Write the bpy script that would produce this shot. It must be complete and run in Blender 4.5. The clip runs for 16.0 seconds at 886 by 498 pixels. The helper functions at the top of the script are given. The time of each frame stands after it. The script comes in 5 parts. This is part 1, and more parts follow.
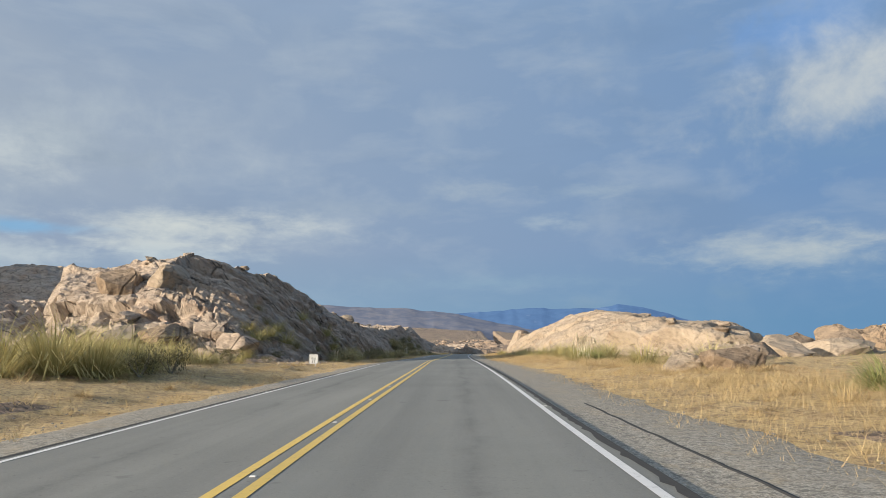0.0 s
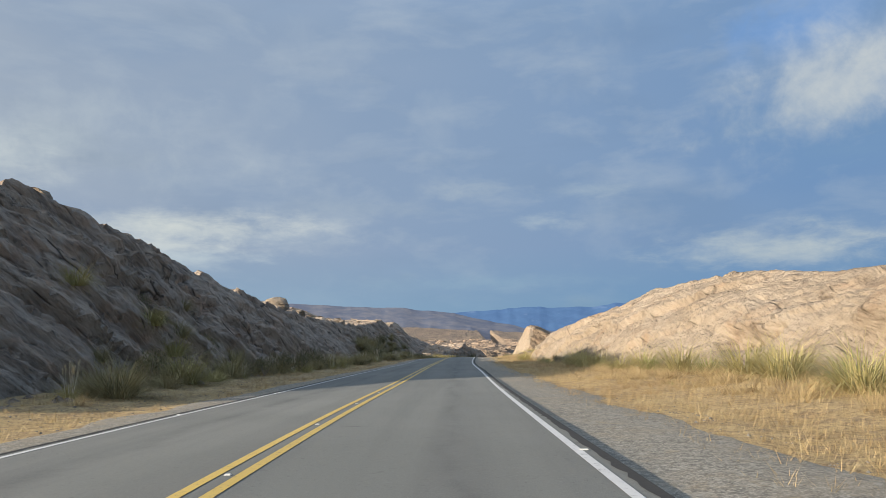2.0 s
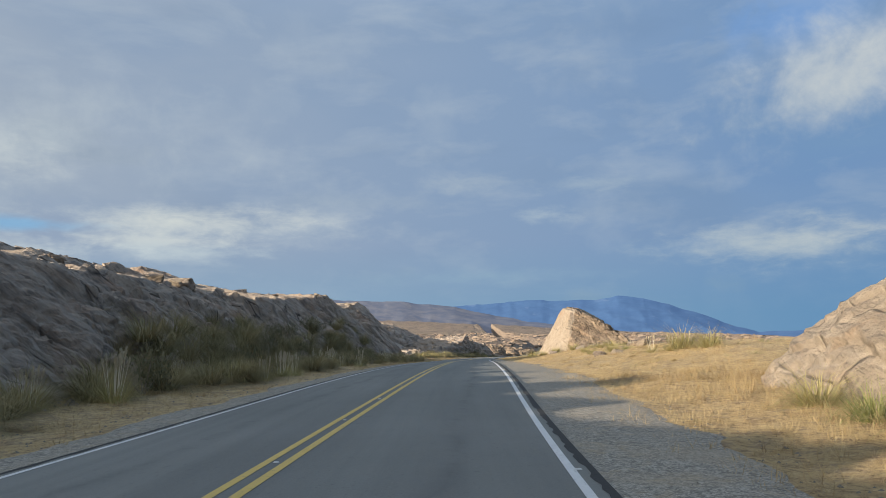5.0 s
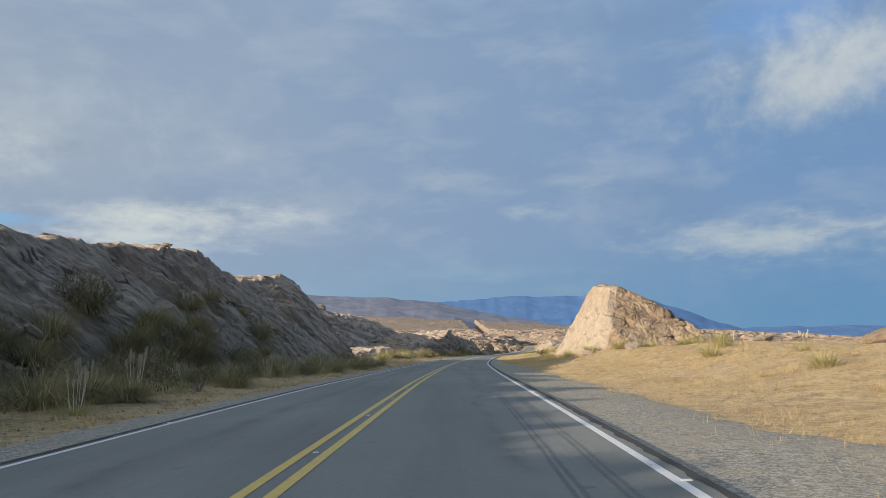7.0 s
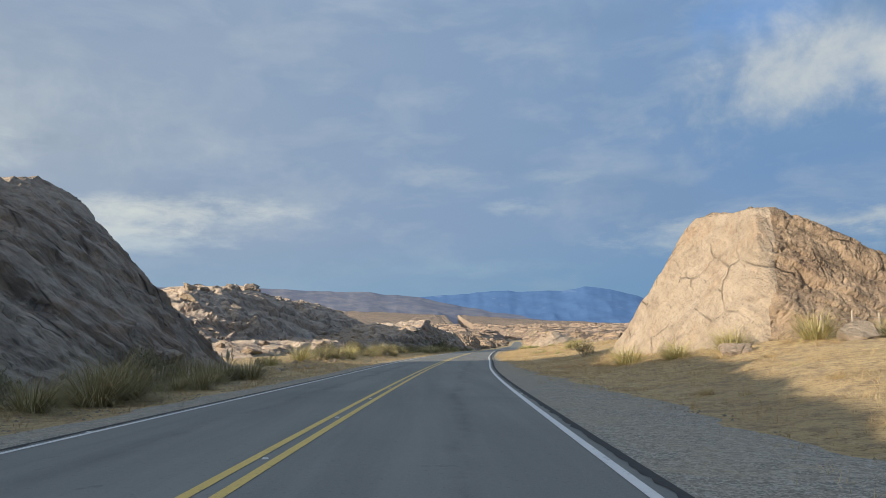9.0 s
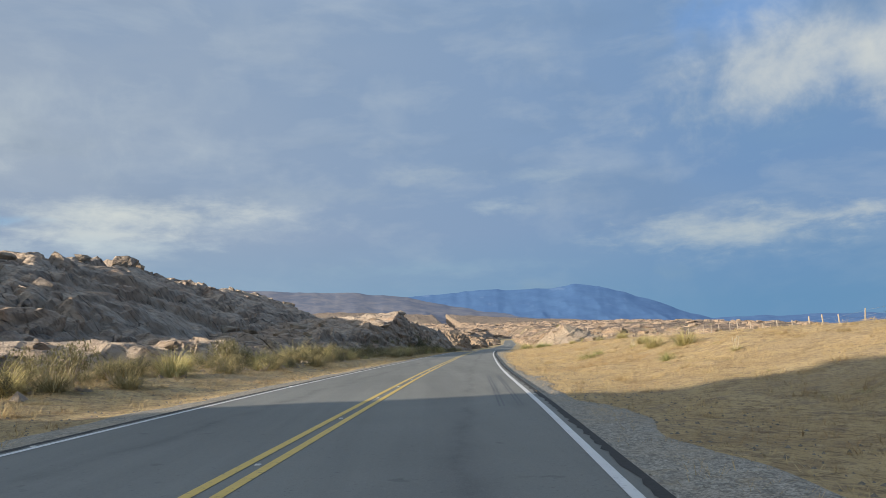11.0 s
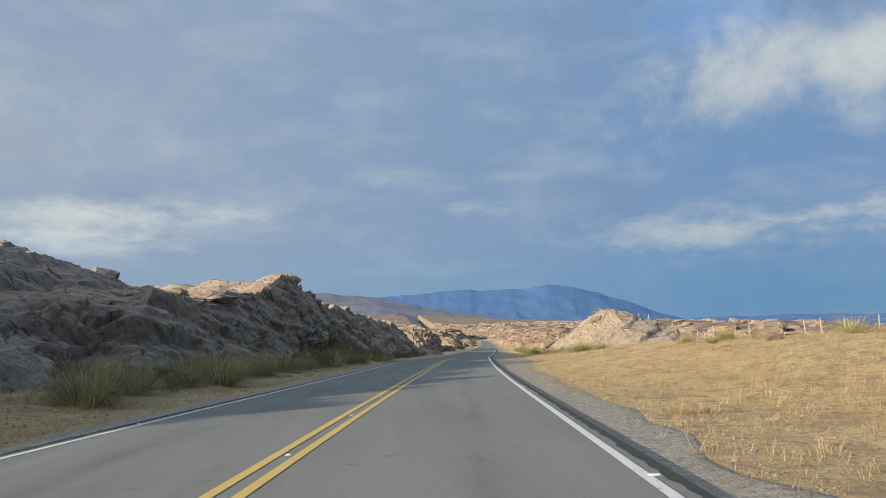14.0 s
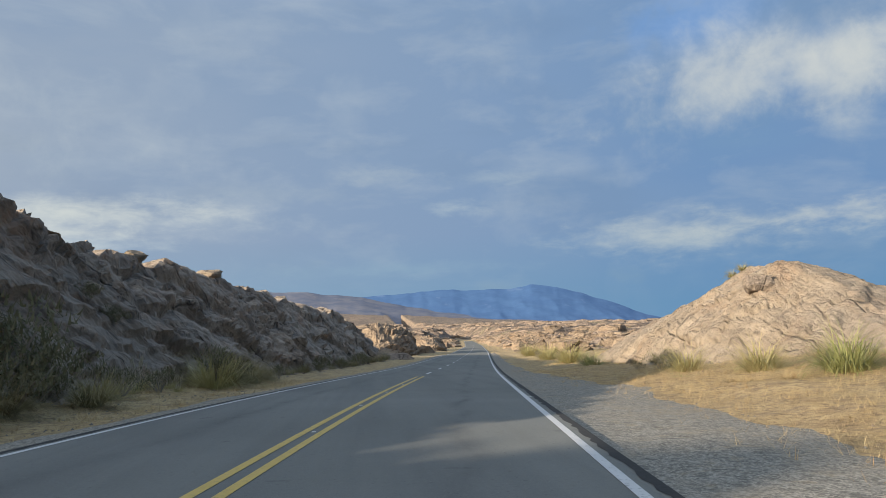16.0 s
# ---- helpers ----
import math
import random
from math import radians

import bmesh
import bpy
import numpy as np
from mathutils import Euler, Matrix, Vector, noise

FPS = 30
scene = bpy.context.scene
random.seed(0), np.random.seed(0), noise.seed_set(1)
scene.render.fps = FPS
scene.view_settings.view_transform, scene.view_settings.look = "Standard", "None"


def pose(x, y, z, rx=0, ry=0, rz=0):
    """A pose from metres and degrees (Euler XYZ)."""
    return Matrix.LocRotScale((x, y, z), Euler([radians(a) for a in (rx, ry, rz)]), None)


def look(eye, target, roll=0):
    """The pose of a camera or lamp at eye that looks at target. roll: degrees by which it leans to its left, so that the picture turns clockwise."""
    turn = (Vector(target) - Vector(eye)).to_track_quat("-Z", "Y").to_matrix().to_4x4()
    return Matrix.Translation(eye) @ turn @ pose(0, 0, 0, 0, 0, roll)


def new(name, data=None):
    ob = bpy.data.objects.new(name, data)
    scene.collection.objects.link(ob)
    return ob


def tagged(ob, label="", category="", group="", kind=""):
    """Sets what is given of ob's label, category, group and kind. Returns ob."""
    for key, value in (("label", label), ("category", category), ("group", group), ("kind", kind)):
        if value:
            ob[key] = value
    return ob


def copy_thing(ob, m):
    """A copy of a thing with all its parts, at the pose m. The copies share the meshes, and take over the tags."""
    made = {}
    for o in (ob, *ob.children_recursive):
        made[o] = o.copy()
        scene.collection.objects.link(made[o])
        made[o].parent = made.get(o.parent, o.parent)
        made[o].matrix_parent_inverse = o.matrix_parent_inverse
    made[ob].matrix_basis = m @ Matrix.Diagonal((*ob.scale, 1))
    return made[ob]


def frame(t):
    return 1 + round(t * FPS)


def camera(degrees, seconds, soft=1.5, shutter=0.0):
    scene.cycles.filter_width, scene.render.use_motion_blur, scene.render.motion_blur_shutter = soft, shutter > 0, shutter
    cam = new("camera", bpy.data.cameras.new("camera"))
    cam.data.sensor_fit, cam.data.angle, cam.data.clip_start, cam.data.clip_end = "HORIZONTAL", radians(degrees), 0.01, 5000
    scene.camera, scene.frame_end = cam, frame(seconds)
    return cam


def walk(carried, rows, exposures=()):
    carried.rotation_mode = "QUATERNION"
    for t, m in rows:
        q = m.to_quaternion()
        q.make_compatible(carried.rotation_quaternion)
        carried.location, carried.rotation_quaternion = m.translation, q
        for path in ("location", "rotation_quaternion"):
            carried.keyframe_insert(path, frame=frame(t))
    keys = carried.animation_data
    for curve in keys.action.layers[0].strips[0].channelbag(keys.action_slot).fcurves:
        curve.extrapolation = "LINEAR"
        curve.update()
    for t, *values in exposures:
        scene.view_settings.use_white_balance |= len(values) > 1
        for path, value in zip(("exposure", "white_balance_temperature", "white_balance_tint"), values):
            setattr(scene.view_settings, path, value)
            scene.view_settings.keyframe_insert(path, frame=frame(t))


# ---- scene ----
cam = camera(64.6, 16.0, 0.75)
PATH = [
    (0.0, pose(0.095, 0.011, 1.294, 97.358, 0.797, 1.428)),
    (0.5, pose(0.054, 10.552, 1.200, 97.356, 0.832, 1.419)),
    (1.0, pose(-0.020, 21.026, 1.117, 97.375, 0.893, 1.357)),
    (1.5, pose(-0.112, 31.452, 1.046, 97.382, 1.029, 1.243)),
    (2.0, pose(-0.110, 41.911, 0.931, 97.326, 1.118, 1.166)),
    (2.5, pose(-0.041, 52.344, 0.772, 97.283, 1.464, 1.212)),
    (3.0, pose(0.071, 62.680, 0.575, 97.144, 1.462, 1.263)),
    (3.5, pose(0.100, 72.956, 0.453, 97.038, 1.374, 1.404)),
    (6.0, pose(0.194, 122.332, -0.107, 96.740, 1.265, 0.675)),
    (6.5, pose(0.313, 131.891, -0.310, 96.648, 1.281, 0.233)),
    (7.0, pose(0.576, 141.365, -0.537, 96.506, 1.281, -0.136)),
    (7.5, pose(0.875, 150.859, -0.796, 96.418, 1.295, -0.534)),
    (8.0, pose(1.202, 160.453, -1.126, 96.277, 1.317, -0.932)),
    (8.5, pose(1.607, 170.056, -1.459, 96.170, 1.227, -1.274)),
    (9.0, pose(2.078, 179.630, -1.790, 96.092, 1.325, -1.510)),
    (11.5, pose(5.191, 226.962, -3.313, 96.038, 2.492, -2.773)),
    (12.0, pose(6.000, 236.461, -3.614, 95.939, 2.578, -3.146)),
    (12.5, pose(6.786, 245.965, -3.917, 95.920, 2.499, -3.510)),
    (13.0, pose(7.713, 255.743, -4.230, 95.927, 2.432, -3.889)),
    (13.5, pose(8.658, 265.740, -4.596, 95.965, 2.338, -4.281)),
    (14.0, pose(9.650, 275.786, -4.889, 96.063, 2.280, -4.682)),
    (14.5, pose(10.719, 285.728, -5.219, 96.071, 1.913, -5.068)),
    (15.0, pose(11.824, 295.678, -5.540, 96.053, 1.803, -5.430)),
    (15.5, pose(13.043, 305.666, -5.821, 96.088, 2.157, -5.718)),
    (16.0, pose(14.397, 315.713, -6.145, 96.033, 2.150, -6.029)),
]
walk(cam, PATH)

# ---- light: low late sun from the left, broken cloud ----
scene.view_settings.exposure = 0.85
SKY_LEVEL = 0.57
SUN_AZ = math.atan2(-1.0, -0.62)
SUN_EL = radians(13.6)
SUN_DIR = Vector((math.sin(SUN_AZ) * math.cos(SUN_EL), math.cos(SUN_AZ) * math.cos(SUN_EL), math.sin(SUN_EL)))

sun = new("sun", bpy.data.lights.new("sun", "SUN"))
sun.data.energy, sun.data.angle, sun.data.color = 5.0, radians(0.6), (1.0, 0.87, 0.70)
sun.matrix_world = look((0, 0, 60), Vector((0, 0, 60)) - SUN_DIR)

world = bpy.data.worlds.new("sky")
world.use_nodes = True
scene.world = world
wt = world.node_tree
wt.nodes.clear()


def wnode(kind, **settings):
    n = wt.nodes.new(kind)
    for k, v in settings.items():
        n.inputs[k].default_value = v
    return n


def wmath(op, a, b=None, c=None, clamp=False):
    n = wt.nodes.new("ShaderNodeMath")
    n.operation, n.use_clamp = op, clamp
    for i, v in enumerate((a, b, c)):
        if v is None:
            continue
        if isinstance(v, (int, float)):
            n.inputs[i].default_value = v
        else:
            wt.links.new(v, n.inputs[i])
    return n.outputs[0]


def wmix(fac, a, b):
    n = wt.nodes.new("ShaderNodeMix")
    n.data_type = "RGBA"
    for sock, v in ((n.inputs["Factor"], fac), (n.inputs["A"], a), (n.inputs["B"], b)):
        if isinstance(v, (int, float)):
            sock.default_value = v
        elif isinstance(v, tuple):
            sock.default_value = (*v, 1)
        else:
            wt.links.new(v, sock)
    return n.outputs["Result"]


def wnoise(vec, scale, detail=5.0, rough=0.55, warp=0.0):
    n = wnode("ShaderNodeTexNoise", Scale=scale, Detail=detail, Roughness=rough, Distortion=warp)
    wt.links.new(vec, n.inputs["Vector"])
    return n.outputs["Fac"]


def build_sky():
    coord = wt.nodes.new("ShaderNodeTexCoord").outputs["Generated"]
    sep = wt.nodes.new("ShaderNodeSeparateXYZ")
    wt.links.new(coord, sep.inputs[0])
    dx, dy, dz = sep.outputs
    sky = wt.nodes.new("ShaderNodeTexSky")
    sky.sky_type, sky.sun_disc = "NISHITA", False
    sky.sun_elevation, sky.sun_rotation = SUN_EL, SUN_AZ
    sky.dust_density, sky.ozone_density = 1.2, 2.0
    clear = wt.nodes.new("ShaderNodeVectorMath")
    clear.operation = "SCALE"
    wt.links.new(sky.outputs[0], clear.inputs[0])
    clear.inputs["Scale"].default_value = 0.10
    # flattened sheet coordinates: clouds draw together towards the horizon
    horiz = wmath("SQRT", wmath("ADD", wmath("MULTIPLY", dx, dx), wmath("MULTIPLY", dy, dy)))
    el = wmath("DIVIDE", dz, wmath("MAXIMUM", horiz, 0.02))
    az = wmath("ARCTAN2", dx, dy)
    comb = wt.nodes.new("ShaderNodeCombineXYZ")
    wt.links.new(wmath("MULTIPLY", az, 1.0), comb.inputs[0])
    wt.links.new(wmath("MULTIPLY", el, 2.6), comb.inputs[1])
    flat = comb.outputs[0]
    n_big = wnoise(flat, 2.2, 6.0, 0.52, 0.25)
    n_mid = wnoise(flat, 5.5, 7.0, 0.58, 0.25)
    n_puff = wnoise(coord, 8.0, 6.0, 0.55, 0.0)
    n_fine = wnoise(coord, 14.0, 6.0, 0.62, 0.4)
    n_tiny = wnoise(flat, 20.0, 5.0, 0.62, 0.3)
    n_curl = wnoise(coord, 34.0, 5.0, 0.6, 0.3)
    # grey-blue sheet, warmer grey on the sunward side
    side = wmath("MULTIPLY_ADD", az, -0.95, 0.45, clamp=True)
    sheet = wmix(side, (0.155, 0.275, 0.52), (0.335, 0.40, 0.53))
    lump = wmath("MULTIPLY_ADD", n_big, 3.2, -1.15, clamp=True)
    sheet_dark = wmix(side, (0.20, 0.31, 0.52), (0.25, 0.335, 0.51))
    sheet = wmix(wmath("MULTIPLY", lump, 0.9), sheet, sheet_dark)
    lit = wmath("MULTIPLY_ADD", n_mid, 4.0, -1.95, clamp=True)
    sheet = wmix(wmath("MULTIPLY", lit, 0.42), sheet, (0.43, 0.50, 0.62))
    shade = wmath("MULTIPLY_ADD", wnoise(flat, 3.4, 5.0, 0.5, 0.3), -4.5, 2.1, clamp=True)
    sheet = wmix(wmath("MULTIPLY", shade, 0.45), sheet, wmix(side, (0.15, 0.25, 0.44), (0.225, 0.295, 0.43)))
    tuft = wmath("MULTIPLY_ADD", n_puff, 5.0, -2.75, clamp=True)
    sheet = wmix(wmath("MULTIPLY", tuft, 0.22), sheet, (0.46, 0.53, 0.64))
    low = wmath("MULTIPLY_ADD", el, -9.0, 1.15, clamp=True)
    sheet = wmix(wmath("MULTIPLY", low, 0.8), sheet, wmix(side, (0.12, 0.27, 0.49), (0.27, 0.41, 0.56)))
    # the clear blue shows through where the sheet thins, and high behind
    gap = wmath("MULTIPLY_ADD", n_big, -5.0, 2.0, clamp=True)
    out = wmix(wmath("MULTIPLY", gap, 0.35), sheet, clear.outputs[0])

    def bank(color, out, a0, e0, ra, re, soft=1.0, amount=1.0, wob=0.9, puffy=False):
        da = wmath("DIVIDE", wmath("SUBTRACT", az, a0), ra)
        de = wmath("DIVIDE", wmath("SUBTRACT", el, e0), re)
        d = wmath("SQRT", wmath("ADD", wmath("MULTIPLY", da, da), wmath("MULTIPLY", de, de)))
        jag = 0.0
        for n, k in ((n_puff, 2.4), (n_fine, 1.5), (n_curl, 0.8)) if puffy else ((n_mid, 1.6), (n_puff, 0.8), (n_fine, 0.6), (n_tiny, 1.6)):
            jag = wmath("ADD", jag, wmath("MULTIPLY_ADD", n, wob * k, -wob * k * 0.5))
        m = wmath("DIVIDE", wmath("SUBTRACT", wmath("ADD", 1.0, jag), d), soft, clamp=True)
        m = wmath("MULTIPLY", wmath("MULTIPLY", m, m), wmath("MULTIPLY_ADD", m, -2.0, 3.0))
        return wmix(wmath("MULTIPLY", m, amount), out, color)

    for color, a0, e0, ra, re, soft, amount, wob in CLOUDS:
        out = bank(color, out, a0, e0, ra, re, soft, amount, wob, re > 0.06)
    # cloud glows round the low sun and is thin and bright overhead
    toward = wt.nodes.new("ShaderNodeVectorMath")
    toward.operation = "DOT_PRODUCT"
    wt.links.new(coord, toward.inputs[0])
    toward.inputs[1].default_value = SUN_DIR
    near_sun = wmath("MULTIPLY_ADD", toward.outputs["Value"], 2.0, -1.0, clamp=True)
    high = wmath("MULTIPLY_ADD", dz, 2.2, -0.9, clamp=True)
    gain = wmath("ADD", 1.0, wmath("ADD", wmath("MULTIPLY", near_sun, 1.1), wmath("MULTIPLY", high, 0.48)))
    out = wmix(near_sun, out, (0.55, 0.53, 0.50))
    tint = wt.nodes.new("ShaderNodeVectorMath")
    tint.operation = "MULTIPLY"
    wt.links.new(out, tint.inputs[0])
    tint.inputs[1].default_value = (1.04, 1.035, 0.945)
    out = tint.outputs[0]
    bg = wnode("ShaderNodeBackground", Strength=1.0)
    wt.links.new(wmath("MULTIPLY", gain, SKY_LEVEL), bg.inputs["Strength"])
    wt.links.new(out, bg.inputs["Color"])
    end = wt.nodes.new("ShaderNodeOutputWorld")
    wt.links.new(bg.outputs[0], end.inputs["Surface"])


# colour, azimuth, elevation, half widths, softness, amount, raggedness
CLOUDS = [
    ((0.42, 0.49, 0.60), -0.62, 0.24, 0.30, 0.095, 1.6, 0.85, 1.0),
    ((0.58, 0.63, 0.69), -0.66, 0.235, 0.20, 0.055, 1.6, 0.9, 0.9),
    ((0.50, 0.56, 0.65), -0.32, 0.150, 0.30, 0.042, 1.5, 0.8, 0.7),
    ((0.62, 0.66, 0.69), -0.38, 0.160, 0.22, 0.032, 1.5, 0.95, 0.8),
    ((0.56, 0.61, 0.67), -0.40, 0.132, 0.16, 0.016, 1.2, 0.8, 0.9),
    ((0.20, 0.42, 0.72), -0.57, 0.147, 0.11, 0.013, 1.0, 0.75, 0.8),
    ((0.48, 0.56, 0.66), -0.36, 0.115, 0.15, 0.018, 1.3, 0.75, 1.0),
    ((0.52, 0.59, 0.68), -0.62, 0.116, 0.18, 0.022, 1.2, 0.8, 1.0),
    ((0.15, 0.32, 0.72), 0.47, 0.40, 0.16, 0.07, 1.4, 0.6, 0.9),
    ((0.40, 0.47, 0.58), 0.55, 0.300, 0.25, 0.095, 1.6, 0.85, 1.0),
    ((0.50, 0.55, 0.63), 0.55, 0.300, 0.23, 0.080, 1.5, 0.85, 0.6),
    ((0.59, 0.62, 0.66), 0.61, 0.325, 0.21, 0.090, 1.5, 0.95, 0.6),
    ((0.38, 0.47, 0.58), 0.46, 0.108, 0.30, 0.042, 1.7, 0.75, 1.2),
    ((0.50, 0.55, 0.61), 0.48, 0.112, 0.24, 0.034, 1.9, 0.8, 1.0),
    ((0.50, 0.55, 0.61), 0.62, 0.118, 0.16, 0.026, 1.6, 0.8, 1.0),
    ((0.38, 0.47, 0.60), 0.13, 0.165, 0.06, 0.018, 1.2, 0.8, 1.1),
    ((0.36, 0.45, 0.58), 0.18, 0.205, 0.10, 0.018, 1.3, 0.55, 1.2),
    ((0.36, 0.44, 0.57), 0.03, 0.215, 0.11, 0.020, 1.3, 0.6, 1.2),
    ((0.34, 0.42, 0.55), -0.12, 0.19, 0.16, 0.022, 1.5, 0.45, 1.2),
    ((0.27, 0.40, 0.56), 0.05, 0.078, 0.30, 0.016, 1.4, 0.5, 1.0),
]
build_sky()

# ---- noise and mesh helpers ----
def rnd3(ix, iy, iz, seed):
    h = (ix.astype(np.int64) * 374761393 + iy.astype(np.int64) * 668265263 + iz.astype(np.int64) * 2147483647 + seed * 974634777) & 0xFFFFFFFF
    h = ((h ^ (h >> 13)) * 1274126177) & 0xFFFFFFFF
    h = ((h ^ (h >> 16)) * 2246822519) & 0xFFFFFFFF
    return ((h ^ (h >> 15)) & 0xFFFFFF) / float(0xFFFFFF)


def value_noise(p, seed=0):
    i = np.floor(p)
    f = p - i
    f = f * f * f * (f * (f * 6 - 15) + 10)
    i = i.astype(np.int64)
    out = 0.0
    for dx in (0, 1):
        wx = f[..., 0] if dx else 1 - f[..., 0]
        for dy in (0, 1):
            wy = f[..., 1] if dy else 1 - f[..., 1]
            for dz in (0, 1):
                wz = f[..., 2] if dz else 1 - f[..., 2]
                out = out + wx * wy * wz * rnd3(i[..., 0] + dx, i[..., 1] + dy, i[..., 2] + dz, seed)
    return out * 2 - 1


def fbm(p, octaves=4, seed=0, gain=0.5, ridged=False):
    total, amp, norm = 0.0, 1.0, 0.0
    for k in range(octaves):
        n = value_noise(p * (2.03 ** k) + 17.3 * k, seed + k)
        total = total + amp * ((1 - 2 * np.abs(n)) if ridged else n)
        norm += amp
        amp *= gain
    return total / norm


def smooth(a, b, x):
    t = np.clip((x - a) / (b - a), 0, 1)
    return t * t * (3 - 2 * t)


def mesh_of(name, verts, faces, shade_smooth=True):
    me = bpy.data.meshes.new(name)
    verts = np.asarray(verts, dtype=np.float32).reshape(-1, 3)
    faces = np.asarray(faces, dtype=np.int32)
    n, k = faces.shape
    me.vertices.add(len(verts))
    me.vertices.foreach_set("co", verts.ravel())
    me.loops.add(n * k)
    me.loops.foreach_set("vertex_index", faces.ravel())
    me.polygons.add(n)
    me.polygons.foreach_set("loop_start", np.arange(0, n * k, k, dtype=np.int32))
    me.polygons.foreach_set("loop_total", np.full(n, k, dtype=np.int32))
    me.polygons.foreach_set("use_smooth", np.full(n, shade_smooth))
    me.update(calc_edges=True)
    return me


def grid_faces(nr, nc, wrap=False):
    r = np.arange(nr - 1)[:, None]
    c = np.arange(nc if wrap else nc - 1)[None, :]
    c2 = (c + 1) % nc
    return np.stack([r * nc + c, r * nc + c2, (r + 1) * nc + c2, (r + 1) * nc + c], -1).reshape(-1, 4)


def obj(name, me, material, parent=None, at=None):
    ob = new(name, me)
    if material is not None and not me.materials:
        me.materials.append(material)
    if at is not None:
        ob.matrix_basis = at
    if parent is not None:
        ob.parent = parent
    return ob


def part(name, bm, material, parent, label=""):
    me = bpy.data.meshes.new(name)
    bm.to_mesh(me)
    bm.free()
    ob = obj(name, me, material, parent)
    return tagged(ob, label) if label else ob


# ---- the line of the road ----
ROAD_Y = np.arange(-120.0, 1300.0, 1.0)


def road_table(ys, vs, sigma=9.0):
    v = np.interp(ROAD_Y, ys, vs)
    lo, hi = vs[0] + (vs[1] - vs[0]) / (ys[1] - ys[0]) * (ROAD_Y - ys[0]), vs[-1] + (vs[-1] - vs[-2]) / (ys[-1] - ys[-2]) * (ROAD_Y - ys[-1])
    v = np.where(ROAD_Y < ys[0], lo, np.where(ROAD_Y > ys[-1], hi, v))
    k = np.exp(-0.5 * (np.arange(-30, 31) / sigma) ** 2)
    return np.convolve(np.pad(v, 30, mode="reflect", reflect_type="odd"), k / k.sum(), "valid")


# the line beside which the rocks stand
STATIONS = [-60, 5, 37, 79, 128, 147, 185, 233, 252, 292, 322, 372, 450, 600, 900]
AXIS_X = road_table(STATIONS, [-1.5, -1.82, -2.33, -2.38, -1.61, -1.08, 0.05, 3.3, 5.09, 9.3, 12.85, 20.6, 33.7, 56.7, 96.7], 6.0)
AXIS_Z = road_table([-60, 0, 31, 52, 73, 98, 122, 141, 160, 180, 203, 227, 246, 266, 286, 306, 316, 372, 450, 600, 900],
                    [0.62, 0.14, -0.10, -0.38, -0.70, -1.0, -1.26, -1.69, -2.28, -2.94, -3.72, -4.46, -5.07, -5.75, -6.37, -6.97, -7.30, -9.1, -11.5, -15.6, -22.0], 6.0)
# the centre line of the asphalt
ALONG = [-60, -20, 5, 20, 37, 52, 66, 79, 95, 112, 128, 140, 152, 165, 178, 190, 203, 216, 230, 243, 256, 270, 284, 298, 312, 328, 345, 372, 410, 450, 600, 900]
CENTRE_X = road_table(ALONG, [-0.5, -1.1, -1.75, -1.8, -1.95, -2.23, -2.24, -2.16, -2.22, -2.06, -1.42, -1.08, -0.67, -0.38, 0.1, 0.6, 1.24, 2.05, 3.4, 4.45, 5.71, 7.19, 8.65, 10.18, 11.87, 13.95, 16.43, 20.86, 27.1, 33.7, 56.7, 96.7], 6.0)
CENTRE_Z = road_table(ALONG, [0.62, 0.35, 0.14, 0.07, -0.09, -0.24, -0.57, -0.73, -1.04, -1.3, -1.33, -1.57, -1.89, -2.3, -2.78, -3.19, -3.67, -4.1, -4.46, -4.91, -5.33, -5.79, -6.2, -6.69, -7.14, -7.58, -8.31, -9.45, -10.63, -11.9, -15.9, -22.0], 6.0)
LEFT_FALL = road_table([-60, 0, 40, 79, 110, 128, 147, 166, 185, 210, 233, 260, 300, 340], [0.037, 0.037, 0.034, 0.021, 0.044, 0.042, 0.02, 0.014, 0.007, 0.002, -0.02, -0.015, -0.008, -0.009])
LANE = 3.3


def axis_x(y):
    return np.interp(y, ROAD_Y, AXIS_X)


def axis_z(y):
    return np.interp(y, ROAD_Y, AXIS_Z)


def road_x(y):
    return np.interp(y, ROAD_Y, CENTRE_X)


def road_z(y):
    return np.interp(y, ROAD_Y, CENTRE_Z)


def surface(y, u):
    """Height of the asphalt at station y, u metres right of the centre line."""
    return road_z(y) + np.where(u > 0, -0.01 * u, np.interp(y, ROAD_Y, LEFT_FALL) * u)


def ribbon(name, y0, y1, step, us, lift, material, parent=None, shade=False):
    ys = np.arange(y0, y1 + step * 0.5, step)
    us = np.asarray(us, float)
    Y, U = np.meshgrid(ys, us, indexing="ij")
    V = np.stack([road_x(Y) + U, Y, surface(Y, U) + np.asarray(lift)], -1)
    return obj(name, mesh_of(name, V, grid_faces(len(ys), len(us)), shade), material, parent)

